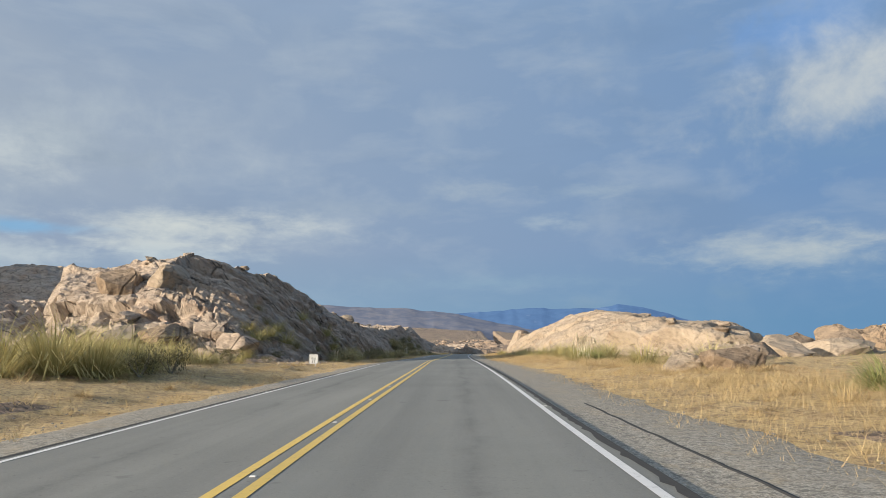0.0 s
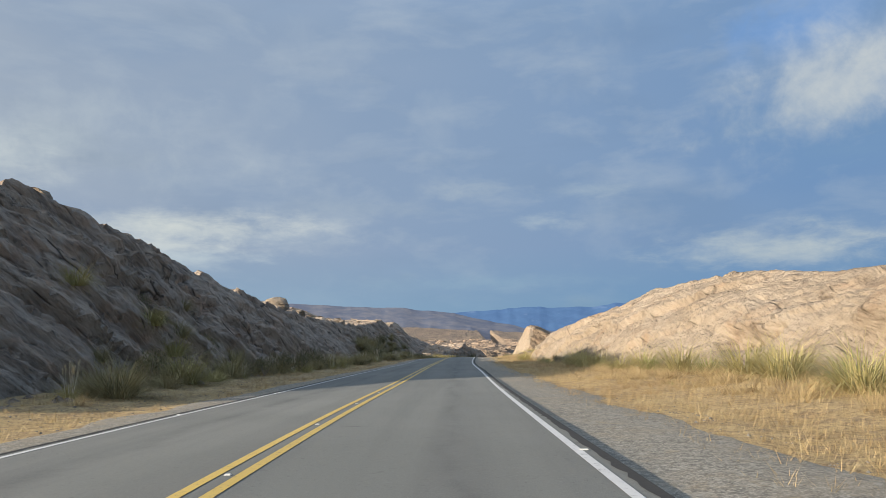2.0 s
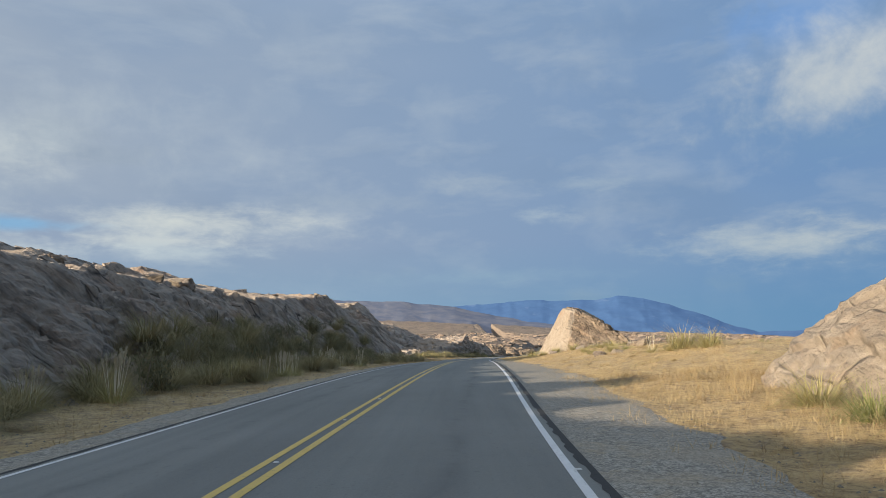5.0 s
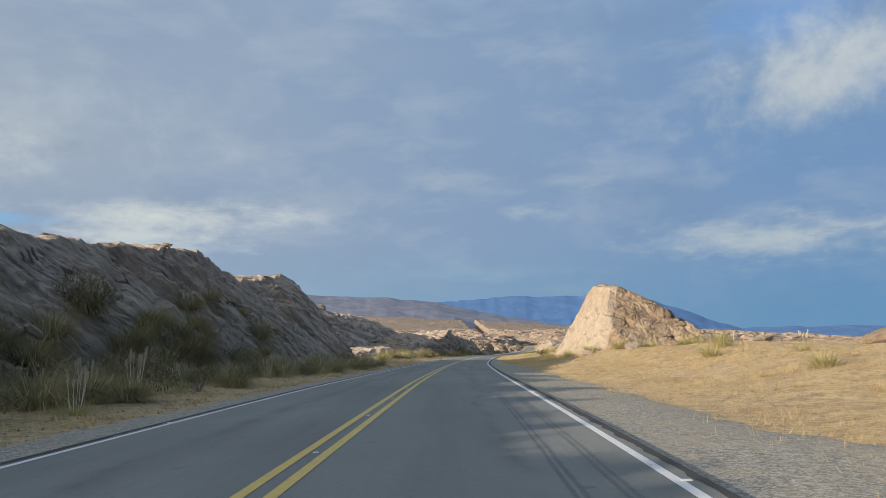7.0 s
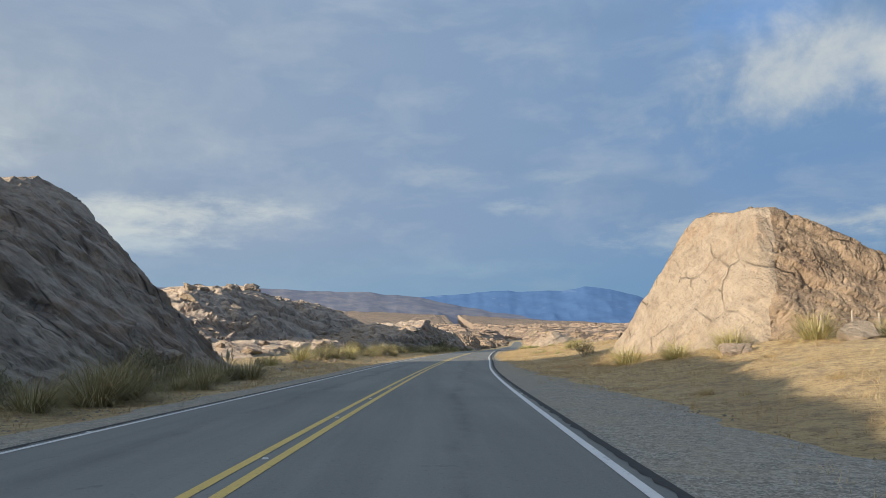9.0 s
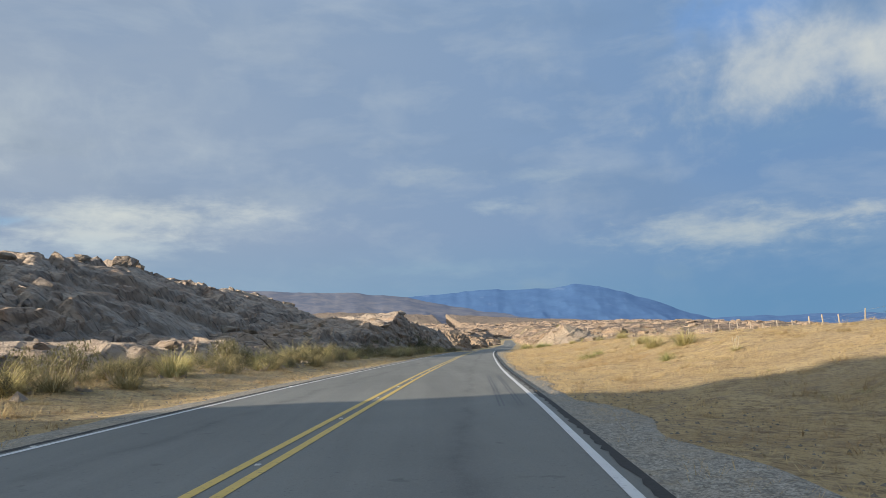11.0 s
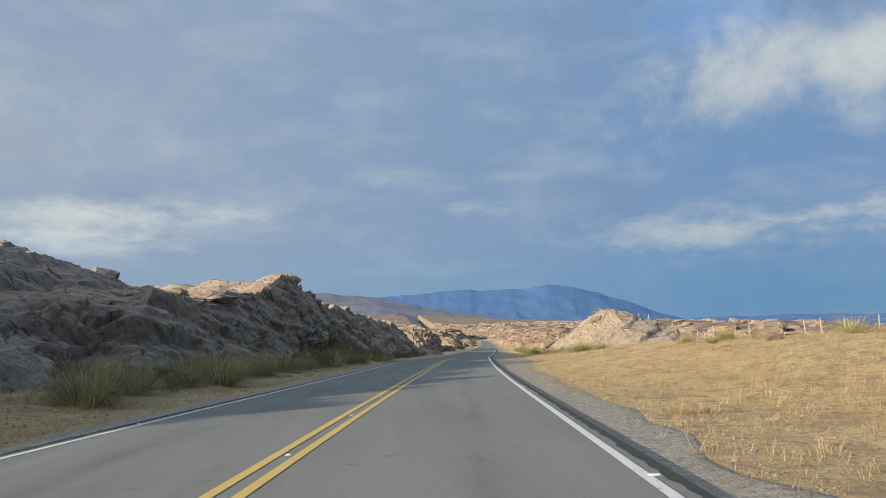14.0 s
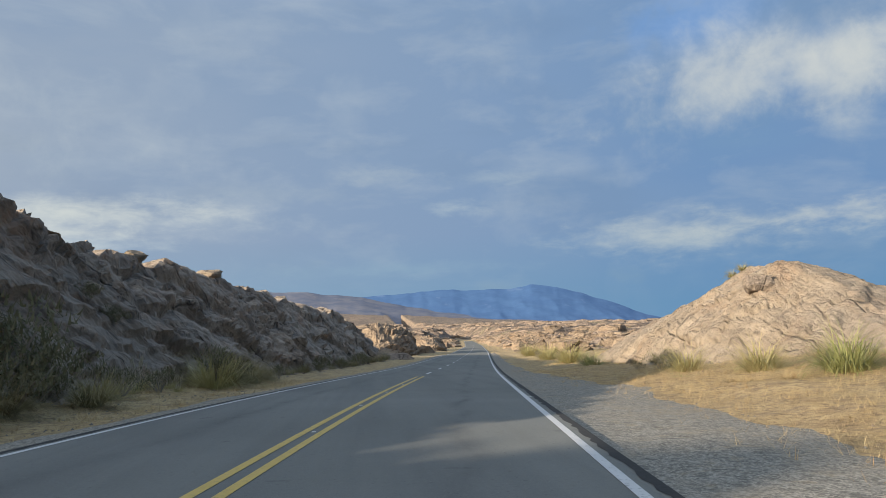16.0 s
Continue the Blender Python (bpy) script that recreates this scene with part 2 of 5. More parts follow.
# ---- materials ----
class Shader:
    """A material under construction: texture helpers that chain."""

    def __init__(self, name, rough=0.9):
        self.m = bpy.data.materials.new(name)
        self.m.use_nodes = True
        self.t = self.m.node_tree
        self.b = self.t.nodes["Principled BSDF"]
        self.b.inputs["Roughness"].default_value = rough
        self.b.inputs["Specular IOR Level"].default_value = 0.25
        tc = self.t.nodes.new("ShaderNodeTexCoord")
        self.co = tc.outputs["Object"]

    def put(self, sock, v):
        if isinstance(v, (int, float)):
            sock.default_value = v
        elif isinstance(v, tuple):
            sock.default_value = (*v, 1) if len(v) == 3 and sock.type == "RGBA" else v
        else:
            self.t.links.new(v, sock)

    def stretch(self, scale, turn=(0, 0, 0)):
        n = self.t.nodes.new("ShaderNodeMapping")
        n.vector_type = "TEXTURE"
        n.inputs["Scale"].default_value, n.inputs["Rotation"].default_value = [1 / q for q in scale], [radians(a) for a in turn]
        self.t.links.new(self.co, n.inputs["Vector"])
        return n.outputs[0]

    def noise(self, scale, detail=5.0, rough=0.55, warp=0.0, at=None):
        n = self.t.nodes.new("ShaderNodeTexNoise")
        for k, v in (("Scale", scale), ("Detail", detail), ("Roughness", rough), ("Distortion", warp)):
            n.inputs[k].default_value = v
        self.t.links.new(at or self.co, n.inputs["Vector"])
        return n.outputs["Fac"]

    def cells(self, scale, feature="F1", at=None, out="Distance", jitter=1.0):
        n = self.t.nodes.new("ShaderNodeTexVoronoi")
        n.feature = feature
        n.inputs["Scale"].default_value, n.inputs["Randomness"].default_value = scale, jitter
        self.t.links.new(at or self.co, n.inputs["Vector"])
        return n.outputs[out]

    def span(self, v, a, b, c=0.0, d=1.0):
        n = self.t.nodes.new("ShaderNodeMapRange")
        self.put(n.inputs["Value"], v)
        for k, q in (("From Min", a), ("From Max", b), ("To Min", c), ("To Max", d)):
            n.inputs[k].default_value = q
        return n.outputs[0]

    def math(self, op, a, b=0.0, c=0.0):
        n = self.t.nodes.new("ShaderNodeMath")
        n.operation = op
        for s, v in zip(n.inputs, (a, b, c)):
            self.put(s, v)
        return n.outputs[0]

    def mix(self, fac, a, b, blend="MIX"):
        n = self.t.nodes.new("ShaderNodeMix")
        n.data_type, n.blend_type = "RGBA", blend
        self.put(n.inputs["Factor"], fac), self.put(n.inputs["A"], a), self.put(n.inputs["B"], b)
        return n.outputs["Result"]

    def random(self):
        return self.t.nodes.new("ShaderNodeObjectInfo").outputs["Random"]

    def island(self):
        return self.t.nodes.new("ShaderNodeNewGeometry").outputs["Random Per Island"]

    def normal_z(self):
        g = self.t.nodes.new("ShaderNodeNewGeometry")
        s = self.t.nodes.new("ShaderNodeSeparateXYZ")
        self.t.links.new(g.outputs["Normal"], s.inputs[0])
        return s.outputs[2]

    def done(self, color, bump=None, dist=0.02, strength=1.0, rough=None):
        self.put(self.b.inputs["Base Color"], color)
        if rough is not None:
            self.put(self.b.inputs["Roughness"], rough)
        if bump is not None:
            n = self.t.nodes.new("ShaderNodeBump")
            n.inputs["Strength"].default_value, n.inputs["Distance"].default_value = strength, dist
            self.put(n.inputs["Height"], bump)
            self.t.links.new(n.outputs[0], self.b.inputs["Normal"])
        return self.m


def rock_material(name, pale, tan, dark, rust, bed=(0, 0, 0), contrast=1.0, lie=(1.0, 0.45, 2.4)):
    s = Shader(name, 0.95)
    s.b.inputs["Specular IOR Level"].default_value = 0.12
    beds = s.stretch(lie, bed)
    big = s.noise(0.16, 5, 0.6, 0.5)
    mid = s.noise(0.8, 6, 0.62, 0.5, beds)
    small = s.noise(3.2, 7, 0.7, 0.3, beds)
    pits = s.noise(13.0, 5, 0.75)
    grit = s.noise(60.0, 3, 0.7)
    edge = s.cells(0.55, "DISTANCE_TO_EDGE", s.stretch(tuple(q * 0.8 for q in lie), bed))
    color = s.mix(s.span(big, 0.36, 0.62), tan, pale)
    color = s.mix(s.span(s.noise(0.3, 5, 0.65, 0.8), 0.54, 0.70, 0, 0.7), color, rust)
    color = s.mix(s.span(mid, 0.48, 0.66, 0, 0.75 * contrast), color, dark)
    color = s.mix(s.span(mid, 0.44, 0.32, 0, 0.6), color, tuple(min(1, c * 1.12) for c in pale))
    color = s.mix(s.span(small, 0.52, 0.68, 0, 0.75 * contrast), color, tuple(c * 0.6 for c in dark))
    color = s.mix(s.span(small, 0.46, 0.32, 0, 0.55), color, tuple(min(1, c * 1.2) for c in pale))
    color = s.mix(s.span(pits, 0.55, 0.68, 0.0, 0.5 * contrast), color, tuple(c * 0.5 for c in tan))
    color = s.mix(s.span(grit, 0.4, 0.65, 0.0, 0.25), color, pale)
    crack = s.math("MULTIPLY", s.span(edge, 0.035, 0.0), s.span(s.noise(0.4, 4, 0.65), 0.48, 0.60))
    color = s.mix(s.math("MULTIPLY", crack, min(0.95, 0.8 * contrast)), color, tuple(c * 0.4 for c in dark))
    height = s.math("ADD", s.math("MULTIPLY", mid, 0.6), s.math("MULTIPLY", small, 0.35))
    height = s.math("ADD", height, s.math("MULTIPLY", pits, 0.10))
    height = s.math("SUBTRACT", height, s.math("MULTIPLY", crack, 0.2))
    return s.done(color, height, 0.62, 1.0)


ROCK_TAN = rock_material("sunlit_tan_granite", (0.395, 0.325, 0.25), (0.33, 0.265, 0.195), (0.17, 0.128, 0.094), (0.33, 0.22, 0.14), (24, 0, 20), 0.6, (1.1, 0.6, 1.4))
ROCK_BROWN = rock_material("broken_brown_granite", (0.35, 0.268, 0.19), (0.265, 0.195, 0.135), (0.11, 0.083, 0.064), (0.26, 0.155, 0.095), (-50, 10, 0), 1.0, (1.0, 0.7, 1.3))
ROCK_GREY = rock_material("weathered_grey_granite", (0.46, 0.38, 0.305), (0.375, 0.30, 0.236), (0.175, 0.14, 0.115), (0.39, 0.235, 0.15), (-42, 0, -25), 1.15, (1.2, 0.36, 1.7))


def asphalt_material():
    s = Shader("worn_asphalt", 0.95)
    s.b.inputs["Specular IOR Level"].default_value = 0.08
    across = s.t.nodes.new("ShaderNodeSeparateXYZ")
    uv = s.t.nodes.new("ShaderNodeUVMap")
    uv.uv_map = "across_along"
    s.t.links.new(uv.outputs[0], across.inputs[0])
    patch = s.noise(0.12, 4, 0.6, 0.6)
    streak = s.noise(1.1, 5, 0.6, 0.2, s.stretch((1.0, 0.035, 1.0)))
    grain = s.noise(60.0, 3, 0.8)
    coarse = s.noise(22.0, 4, 0.8)
    stones = s.cells(95.0, "F1", None, "Color")
    color = s.mix(s.span(patch, 0.35, 0.65), (0.18, 0.183, 0.167), (0.22, 0.222, 0.203))
    color = s.mix(s.span(streak, 0.42, 0.68, 0, 0.5), color, (0.118, 0.12, 0.116))
    # oil drips along the middle of each lane, with wavering strength
    for mid_lane, wide in ((1.98, 0.30), (-1.9, 0.42)):
        off = s.math("ADD", s.math("SUBTRACT", across.outputs[0], mid_lane), s.span(s.noise(0.25, 4, 0.6), 0.3, 0.7, -0.22, 0.22))
        f = s.span(s.math("ABSOLUTE", off), wide, 0.0)
        f = s.math("MULTIPLY", s.math("MULTIPLY", f, f), s.span(s.noise(0.45, 6, 0.75, 0.4), 0.38, 0.7, 0.0, 0.8))
        color = s.mix(f, color, (0.085, 0.085, 0.084))
    color = s.mix(s.span(grain, 0.3, 0.75, 0, 0.4), color, (0.27, 0.265, 0.25))
    color = s.mix(s.span(coarse, 0.42, 0.3, 0, 0.35), color, (0.10, 0.10, 0.098))
    color = s.mix(s.span(coarse, 0.58, 0.7, 0, 0.45), color, (0.27, 0.265, 0.25))
    color = s.mix(s.span(s.noise(18.0, 2, 0.5), 0.66, 0.78, 0, 0.4), color, (0.06, 0.06, 0.06))
    color = s.mix(s.span(s.noise(2.2, 3, 0.5), 0.70, 0.74, 0, 0.35), color, (0.09, 0.09, 0.088))
    return s.done(color, s.math("ADD", grain, s.math("MULTIPLY", stones, 0.5)), 0.008, 0.7)


ASPHALT = asphalt_material()


def paint_material(name, color, worn):
    s = Shader(name, 0.6)
    wear = s.noise(14.0, 6, 0.75)
    wide = s.noise(0.9, 3, 0.5)
    f = s.math("MULTIPLY", s.span(wear, 0.56, 0.68), s.span(wide, 0.35, 0.6, 0.35, 0.95))
    c = s.mix(s.span(s.noise(3.0, 4, 0.6), 0.35, 0.7, 0, 0.35), color, tuple(q * 0.75 for q in color))
    return s.done(s.mix(f, c, worn), wear, 0.003, 0.4)


PAINT_WHITE = paint_material("worn_white_road_paint", (0.62, 0.61, 0.585), (0.16, 0.16, 0.155))
PAINT_YELLOW = paint_material("worn_yellow_road_paint", (0.60, 0.42, 0.11), (0.16, 0.14, 0.10))


def plain(name, color, rough=0.8, grain=12.0, amount=0.3, metal=0.0):
    s = Shader(name, rough)
    s.b.inputs["Metallic"].default_value = metal
    n = s.noise(grain, 5, 0.6)
    return s.done(s.mix(s.span(n, 0.35, 0.7, 0, amount), color, tuple(c * 0.5 for c in color)), n, 0.01, 0.5)


def ground_material():
    s = Shader("dry_ground", 0.95)
    big = s.noise(0.05, 5, 0.6, 0.4)
    mid = s.noise(0.55, 6, 0.62, 0.4)
    clod = s.noise(2.2, 6, 0.7, 0.5)
    fine = s.noise(6.0, 7, 0.76)
    grit = s.noise(28.0, 4, 0.75)
    straw = s.noise(9.0, 6, 0.75, 0.8, s.stretch((1.0, 0.5, 1.0), (0, 0, 25)))
    color = s.mix(s.span(mid, 0.35, 0.65), (0.47, 0.335, 0.165), (0.58, 0.435, 0.225))
    color = s.mix(s.span(clod, 0.52, 0.6, 0, 0.75), color, (0.27, 0.20, 0.135))
    color = s.mix(s.span(s.noise(1.1, 5, 0.66, 0.5), 0.53, 0.61, 0, 0.6), color, (0.31, 0.21, 0.11))
    color = s.mix(s.span(straw, 0.51, 0.6, 0, 0.8), color, (0.19, 0.13, 0.075))
    color = s.mix(s.span(fine, 0.52, 0.66, 0, 0.8), color, (0.62, 0.48, 0.275))
    color = s.mix(s.span(big, 0.5, 0.7, 0, 0.4), color, (0.45, 0.35, 0.235))
    color = s.mix(s.span(grit, 0.56, 0.68, 0, 0.7), color, (0.15, 0.105, 0.065))
    return s.done(color, s.math("ADD", s.math("MULTIPLY", clod, 0.9), s.math("ADD", s.math("MULTIPLY", fine, 0.5), s.math("MULTIPLY", grit, 0.25))), 0.16, 1.0)


GROUND = ground_material()


def gravel_material():
    s = Shader("loose_grey_gravel", 0.95)
    stones = s.cells(48.0, "F1", None, "Color")
    sep = s.t.nodes.new("ShaderNodeSeparateColor")
    s.t.links.new(stones, sep.inputs[0])
    edge = s.cells(48.0, "DISTANCE_TO_EDGE")
    lump = s.noise(9.0, 5, 0.7)
    dirt = s.noise(0.7, 6, 0.7, 0.4)
    color = s.mix(s.span(sep.outputs[0], 0.1, 0.95), (0.165, 0.15, 0.122), (0.44, 0.40, 0.33))
    color = s.mix(s.span(edge, 0.0, 0.12, 0.5, 0.0), color, (0.12, 0.11, 0.095))
    color = s.mix(s.span(lump, 0.52, 0.64, 0, 0.7), color, (0.11, 0.103, 0.09))
    color = s.mix(s.span(lump, 0.46, 0.36, 0, 0.5), color, (0.42, 0.385, 0.325))
    color = s.mix(s.span(dirt, 0.48, 0.64, 0, 0.4), color, (0.33, 0.27, 0.19))
    color = s.mix(s.span(s.noise(2.6, 6, 0.7, 0.5), 0.55, 0.66, 0, 0.35), color, (0.38, 0.29, 0.17))
    h = s.math("ADD", s.math("MULTIPLY", sep.outputs[1], 0.5), s.math("MULTIPLY", lump, 1.2))
    return s.done(color, h, 0.016, 0.9)


GRAVEL = gravel_material()
STONE = plain("grey_gravel_stone", (0.20, 0.185, 0.16), 0.95, 30, 0.5)


def blade_material(name, root, tip, alt, brown=None):
    s = Shader(name, 0.75)
    s.b.inputs["Specular IOR Level"].default_value = 0.2
    r = s.island()
    c = s.mix(s.span(r, 0.0, 1.0), root, tip)
    c = s.mix(s.span(s.noise(0.35, 4, 0.6), 0.42, 0.64, 0.0, 0.85), c, alt)
    if brown:
        c = s.mix(s.span(s.noise(0.13, 5, 0.65, 0.6), 0.52, 0.62, 0.0, 0.75), c, brown)
        c = s.mix(s.span(s.noise(1.4, 5, 0.65), 0.52, 0.62, 0.0, 0.75), c, tuple(q * 0.55 for q in brown))
    m = s.done(c)
    tr = s.t.nodes.new("ShaderNodeBsdfTranslucent")
    s.t.links.new(c, tr.inputs["Color"])
    mx = s.t.nodes.new("ShaderNodeMixShader")
    mx.inputs[0].default_value = 0.3
    s.t.links.new(s.b.outputs[0], mx.inputs[1]), s.t.links.new(tr.outputs[0], mx.inputs[2])
    s.t.links.new(mx.outputs[0], s.t.nodes["Material Output"].inputs["Surface"])
    return m


STRAW = blade_material("golden_dry_grass", (0.46, 0.34, 0.175), (0.60, 0.47, 0.265), (0.54, 0.40, 0.205), (0.36, 0.235, 0.115))
PAMPAS = blade_material("pampas_blades", (0.36, 0.32, 0.13), (0.56, 0.47, 0.23), (0.33, 0.295, 0.12))
GREEN = blade_material("fresh_green_blades", (0.22, 0.24, 0.085), (0.40, 0.39, 0.16), (0.33, 0.31, 0.125))
PLUME = blade_material("pale_seed_plumes", (0.54, 0.47, 0.34), (0.68, 0.61, 0.47), (0.48, 0.40, 0.28))
SLOPE_GRASS = blade_material("shaggy_olive_slope_grass", (0.25, 0.215, 0.105), (0.40, 0.34, 0.18), (0.31, 0.235, 0.12), (0.20, 0.175, 0.08))
BUSH = blade_material("dusty_shrub_leaves", (0.13, 0.13, 0.068), (0.24, 0.21, 0.115), (0.19, 0.15, 0.088))
POST_WOOD = plain("grey_weathered_post_wood", (0.34, 0.29, 0.235), 0.85, 18, 0.6)
METAL = plain("galvanised_steel", (0.42, 0.42, 0.42), 0.45, 30, 0.2, 0.8)
SIGN_WHITE = plain("dusty_white_sign_paint", (0.44, 0.45, 0.45), 0.55, 6, 0.25)
SIGN_BLACK = plain("black_sign_paint", (0.03, 0.03, 0.03), 0.6, 10, 0.2)
STUD = plain("white_stud_plastic", (0.55, 0.55, 0.52), 0.35, 20, 0.15)


def badlands_material():
    s = Shader("eroded_rocky_plain", 0.95)
    big = s.noise(0.012, 6, 0.62, 0.5)
    mid = s.noise(0.06, 8, 0.7, 0.6)
    patchy = s.noise(0.22, 7, 0.72, 0.4)
    fine = s.noise(0.8, 6, 0.72)
    c = s.mix(s.span(big, 0.38, 0.62), (0.27, 0.20, 0.15), (0.35, 0.265, 0.195))
    c = s.mix(s.span(mid, 0.48, 0.58, 0, 0.9), c, (0.13, 0.10, 0.08))
    c = s.mix(s.span(patchy, 0.52, 0.60, 0, 0.85), c, (0.10, 0.078, 0.062))
    c = s.mix(s.span(patchy, 0.44, 0.36, 0, 0.8), c, (0.42, 0.33, 0.245))
    c = s.mix(s.span(fine, 0.54, 0.66, 0, 0.6), c, (0.14, 0.11, 0.085))
    c = s.mix(s.span(s.noise(0.03, 5, 0.65, 0.8), 0.56, 0.66, 0, 0.7), c, (0.31, 0.26, 0.14))
    return s.done(c, s.math("ADD", mid, s.math("ADD", s.math("MULTIPLY", patchy, 0.5), s.math("MULTIPLY", fine, 0.15))), 5.0, 1.0)


BADLANDS = badlands_material()
RUBBER = plain("dark_tyre_rubber_marks", (0.145, 0.145, 0.14), 0.75, 8, 0.4)
# near-black for the shade at the asphalt's edge drop; also the gravel ledge
DARK_EDGE = plain("dark_edge", (0.05, 0.048, 0.045), 0.9, 14, 0.4)
FAR_ROCK = rock_material("distant_brown_rock", (0.36, 0.28, 0.215), (0.28, 0.215, 0.16), (0.13, 0.10, 0.08), (0.28, 0.19, 0.135))

# ---- ground: one sheet from the verges to the horizon ----
def wide_table(pairs):
    ys, vs = zip(*pairs)
    return lambda y: np.interp(y, ys, vs)


RIGHT_RISE = wide_table([(-60, 0.2), (20, 0.2), (60, 0.3), (110, 0.2), (150, 1.0), (200, 1.2), (260, 1.2), (300, 1.1), (340, 0.6), (420, 0.2)])
LEFT_RISE = wide_table([(-60, 0.6), (30, 0.5), (60, 0.1), (120, 0.0), (225, 0.0), (245, 0.6), (300, 0.4), (350, 0.0)])


def land(x, y):
    u = x - road_x(y)
    a = np.abs(u)
    road = surface(y, np.clip(u, -LANE - 0.25, LANE + 0.25))
    rise = np.where(u > 0, RIGHT_RISE(y) * smooth(7.0, 17.0, a), LEFT_RISE(y) * smooth(5.0, 13.0, a))
    P = np.stack([x, y, np.zeros_like(x)], -1)
    bumps = (0.10 * fbm(P * 0.35, 4, 3) + 0.13 * fbm(P * 0.8, 2, 8)) * smooth(4.6, 8, a) + 0.45 * fbm(P * 0.06, 3, 5) * smooth(9, 22, a)
    verge = -0.05 - 0.035 * smooth(LANE + 0.2, LANE + 0.45, a) - 0.05 * smooth(4.4, 6.0, a) + 0.10 * smooth(6.0, 8.0, a)
    near = road + verge + rise + bumps
    # far plain: broken country that falls, then climbs gently to the tableland
    d = np.hypot(x - 10, y - 150)
    rough = fbm(P * 0.011, 5, 11, 0.55, True)
    plain_z = -12.5 + 5.0 * (rough - 0.55) * smooth(120, 320, d) - 3.0 * smooth(600, 2000, d) + 2.0 * fbm(P * 0.004, 3, 21)
    plain_z = plain_z + 1.8 * (fbm(P * 0.045, 3, 31, 0.5, True) - 0.5) * smooth(150, 320, d)
    az = np.degrees(np.arctan2(x - 8, y - 250))
    plain_z = plain_z + smooth(900, 4300, d) * np.interp(az, [-6, 3, 9, 14, 18], [109, 65, 25, 4, 0]) * smooth(1500, 4300, d)
    away = np.hypot(x - 8, y - 250)
    dip = away * np.tan(np.radians(np.interp(az, [9, 17.7, 23, 30, 36, 60], [0, -0.3, -0.56, -1.04, -1.46, -2.2])))
    plain_z = plain_z + np.minimum(0, dip + 9.5) * smooth(200, 500, away) * (y > 250)
    far = np.maximum(smooth(45, 210, a), smooth(380, 640, y) * smooth(9, 40, a))
    return near * (1 - far) + plain_z * far


def graded(stops):
    """Coordinates with a spacing that changes from stop to stop."""
    out = [stops[0][0]]
    for (a, da), (b, db) in zip(stops, stops[1:]):
        n = max(1, int(round((b - a) / ((da + db) / 2))))
        f = np.linspace(0, 1, n + 1)[1:]
        k = db / da
        g = f if abs(k - 1) < 0.05 else (k ** f - 1) / (k - 1)
        out += list(a + (b - a) * g)
    return np.array(out)


def build_ground():
    ys = graded([(-90, 3), (-10, 0.9), (350, 0.9), (700, 5), (5200, 90)])
    right = graded([(0, 1.2), (3.1, 0.5), (3.4, 0.12), (4.0, 0.2), (12, 0.7), (40, 2.0), (120, 6), (700, 30), (4200, 160)])
    us = np.concatenate([-right[::-1], right[1:]])
    Y, U = np.meshgrid(ys, us, indexing="ij")
    X = road_x(np.minimum(Y, 1200)) + U
    V = np.stack([X, Y, land(X, Y)], -1)
    me = mesh_of("ground", V, grid_faces(len(ys), len(us)))
    ground = obj("ground", me, GROUND)
    me.materials.append(BADLANDS)
    mid = V.reshape(-1, 3)[grid_faces(len(ys), len(us))].mean(1)
    u = np.abs(mid[:, 0] - road_x(np.minimum(mid[:, 1], 1200)))
    ragged = 30 * fbm(mid * np.array([0.02, 0.02, 0]), 3, 15)
    rocky = (np.maximum((mid[:, 1] - 400) * smooth(8, 16, u), u * 1.6 - 60) + ragged > 20) & (u > 7)
    me.polygons.foreach_set("material_index", rocky.astype(np.int32))
    return tagged(ground, "dry golden ground with straw and bare dirt beside the road", "ground", kind="structure")


ground = build_ground()


GRAVEL_RIGHT = wide_table([(-60, 6.4), (30, 6.1), (60, 5.8), (110, 5.9), (128, 6.5), (165, 6.2), (195, 6.6), (215, 5.4), (232, 4.4), (262, 4.3), (285, 4.6), (300, 5.0), (312, 5.5), (320, 6.4), (334, 6.8), (350, 5.0), (430, 4.6)])
GRAVEL_LEFT = wide_table([(-60, 5.2), (50, 5.0), (130, 5.0), (200, 5.2), (260, 4.8), (430, 4.8)])


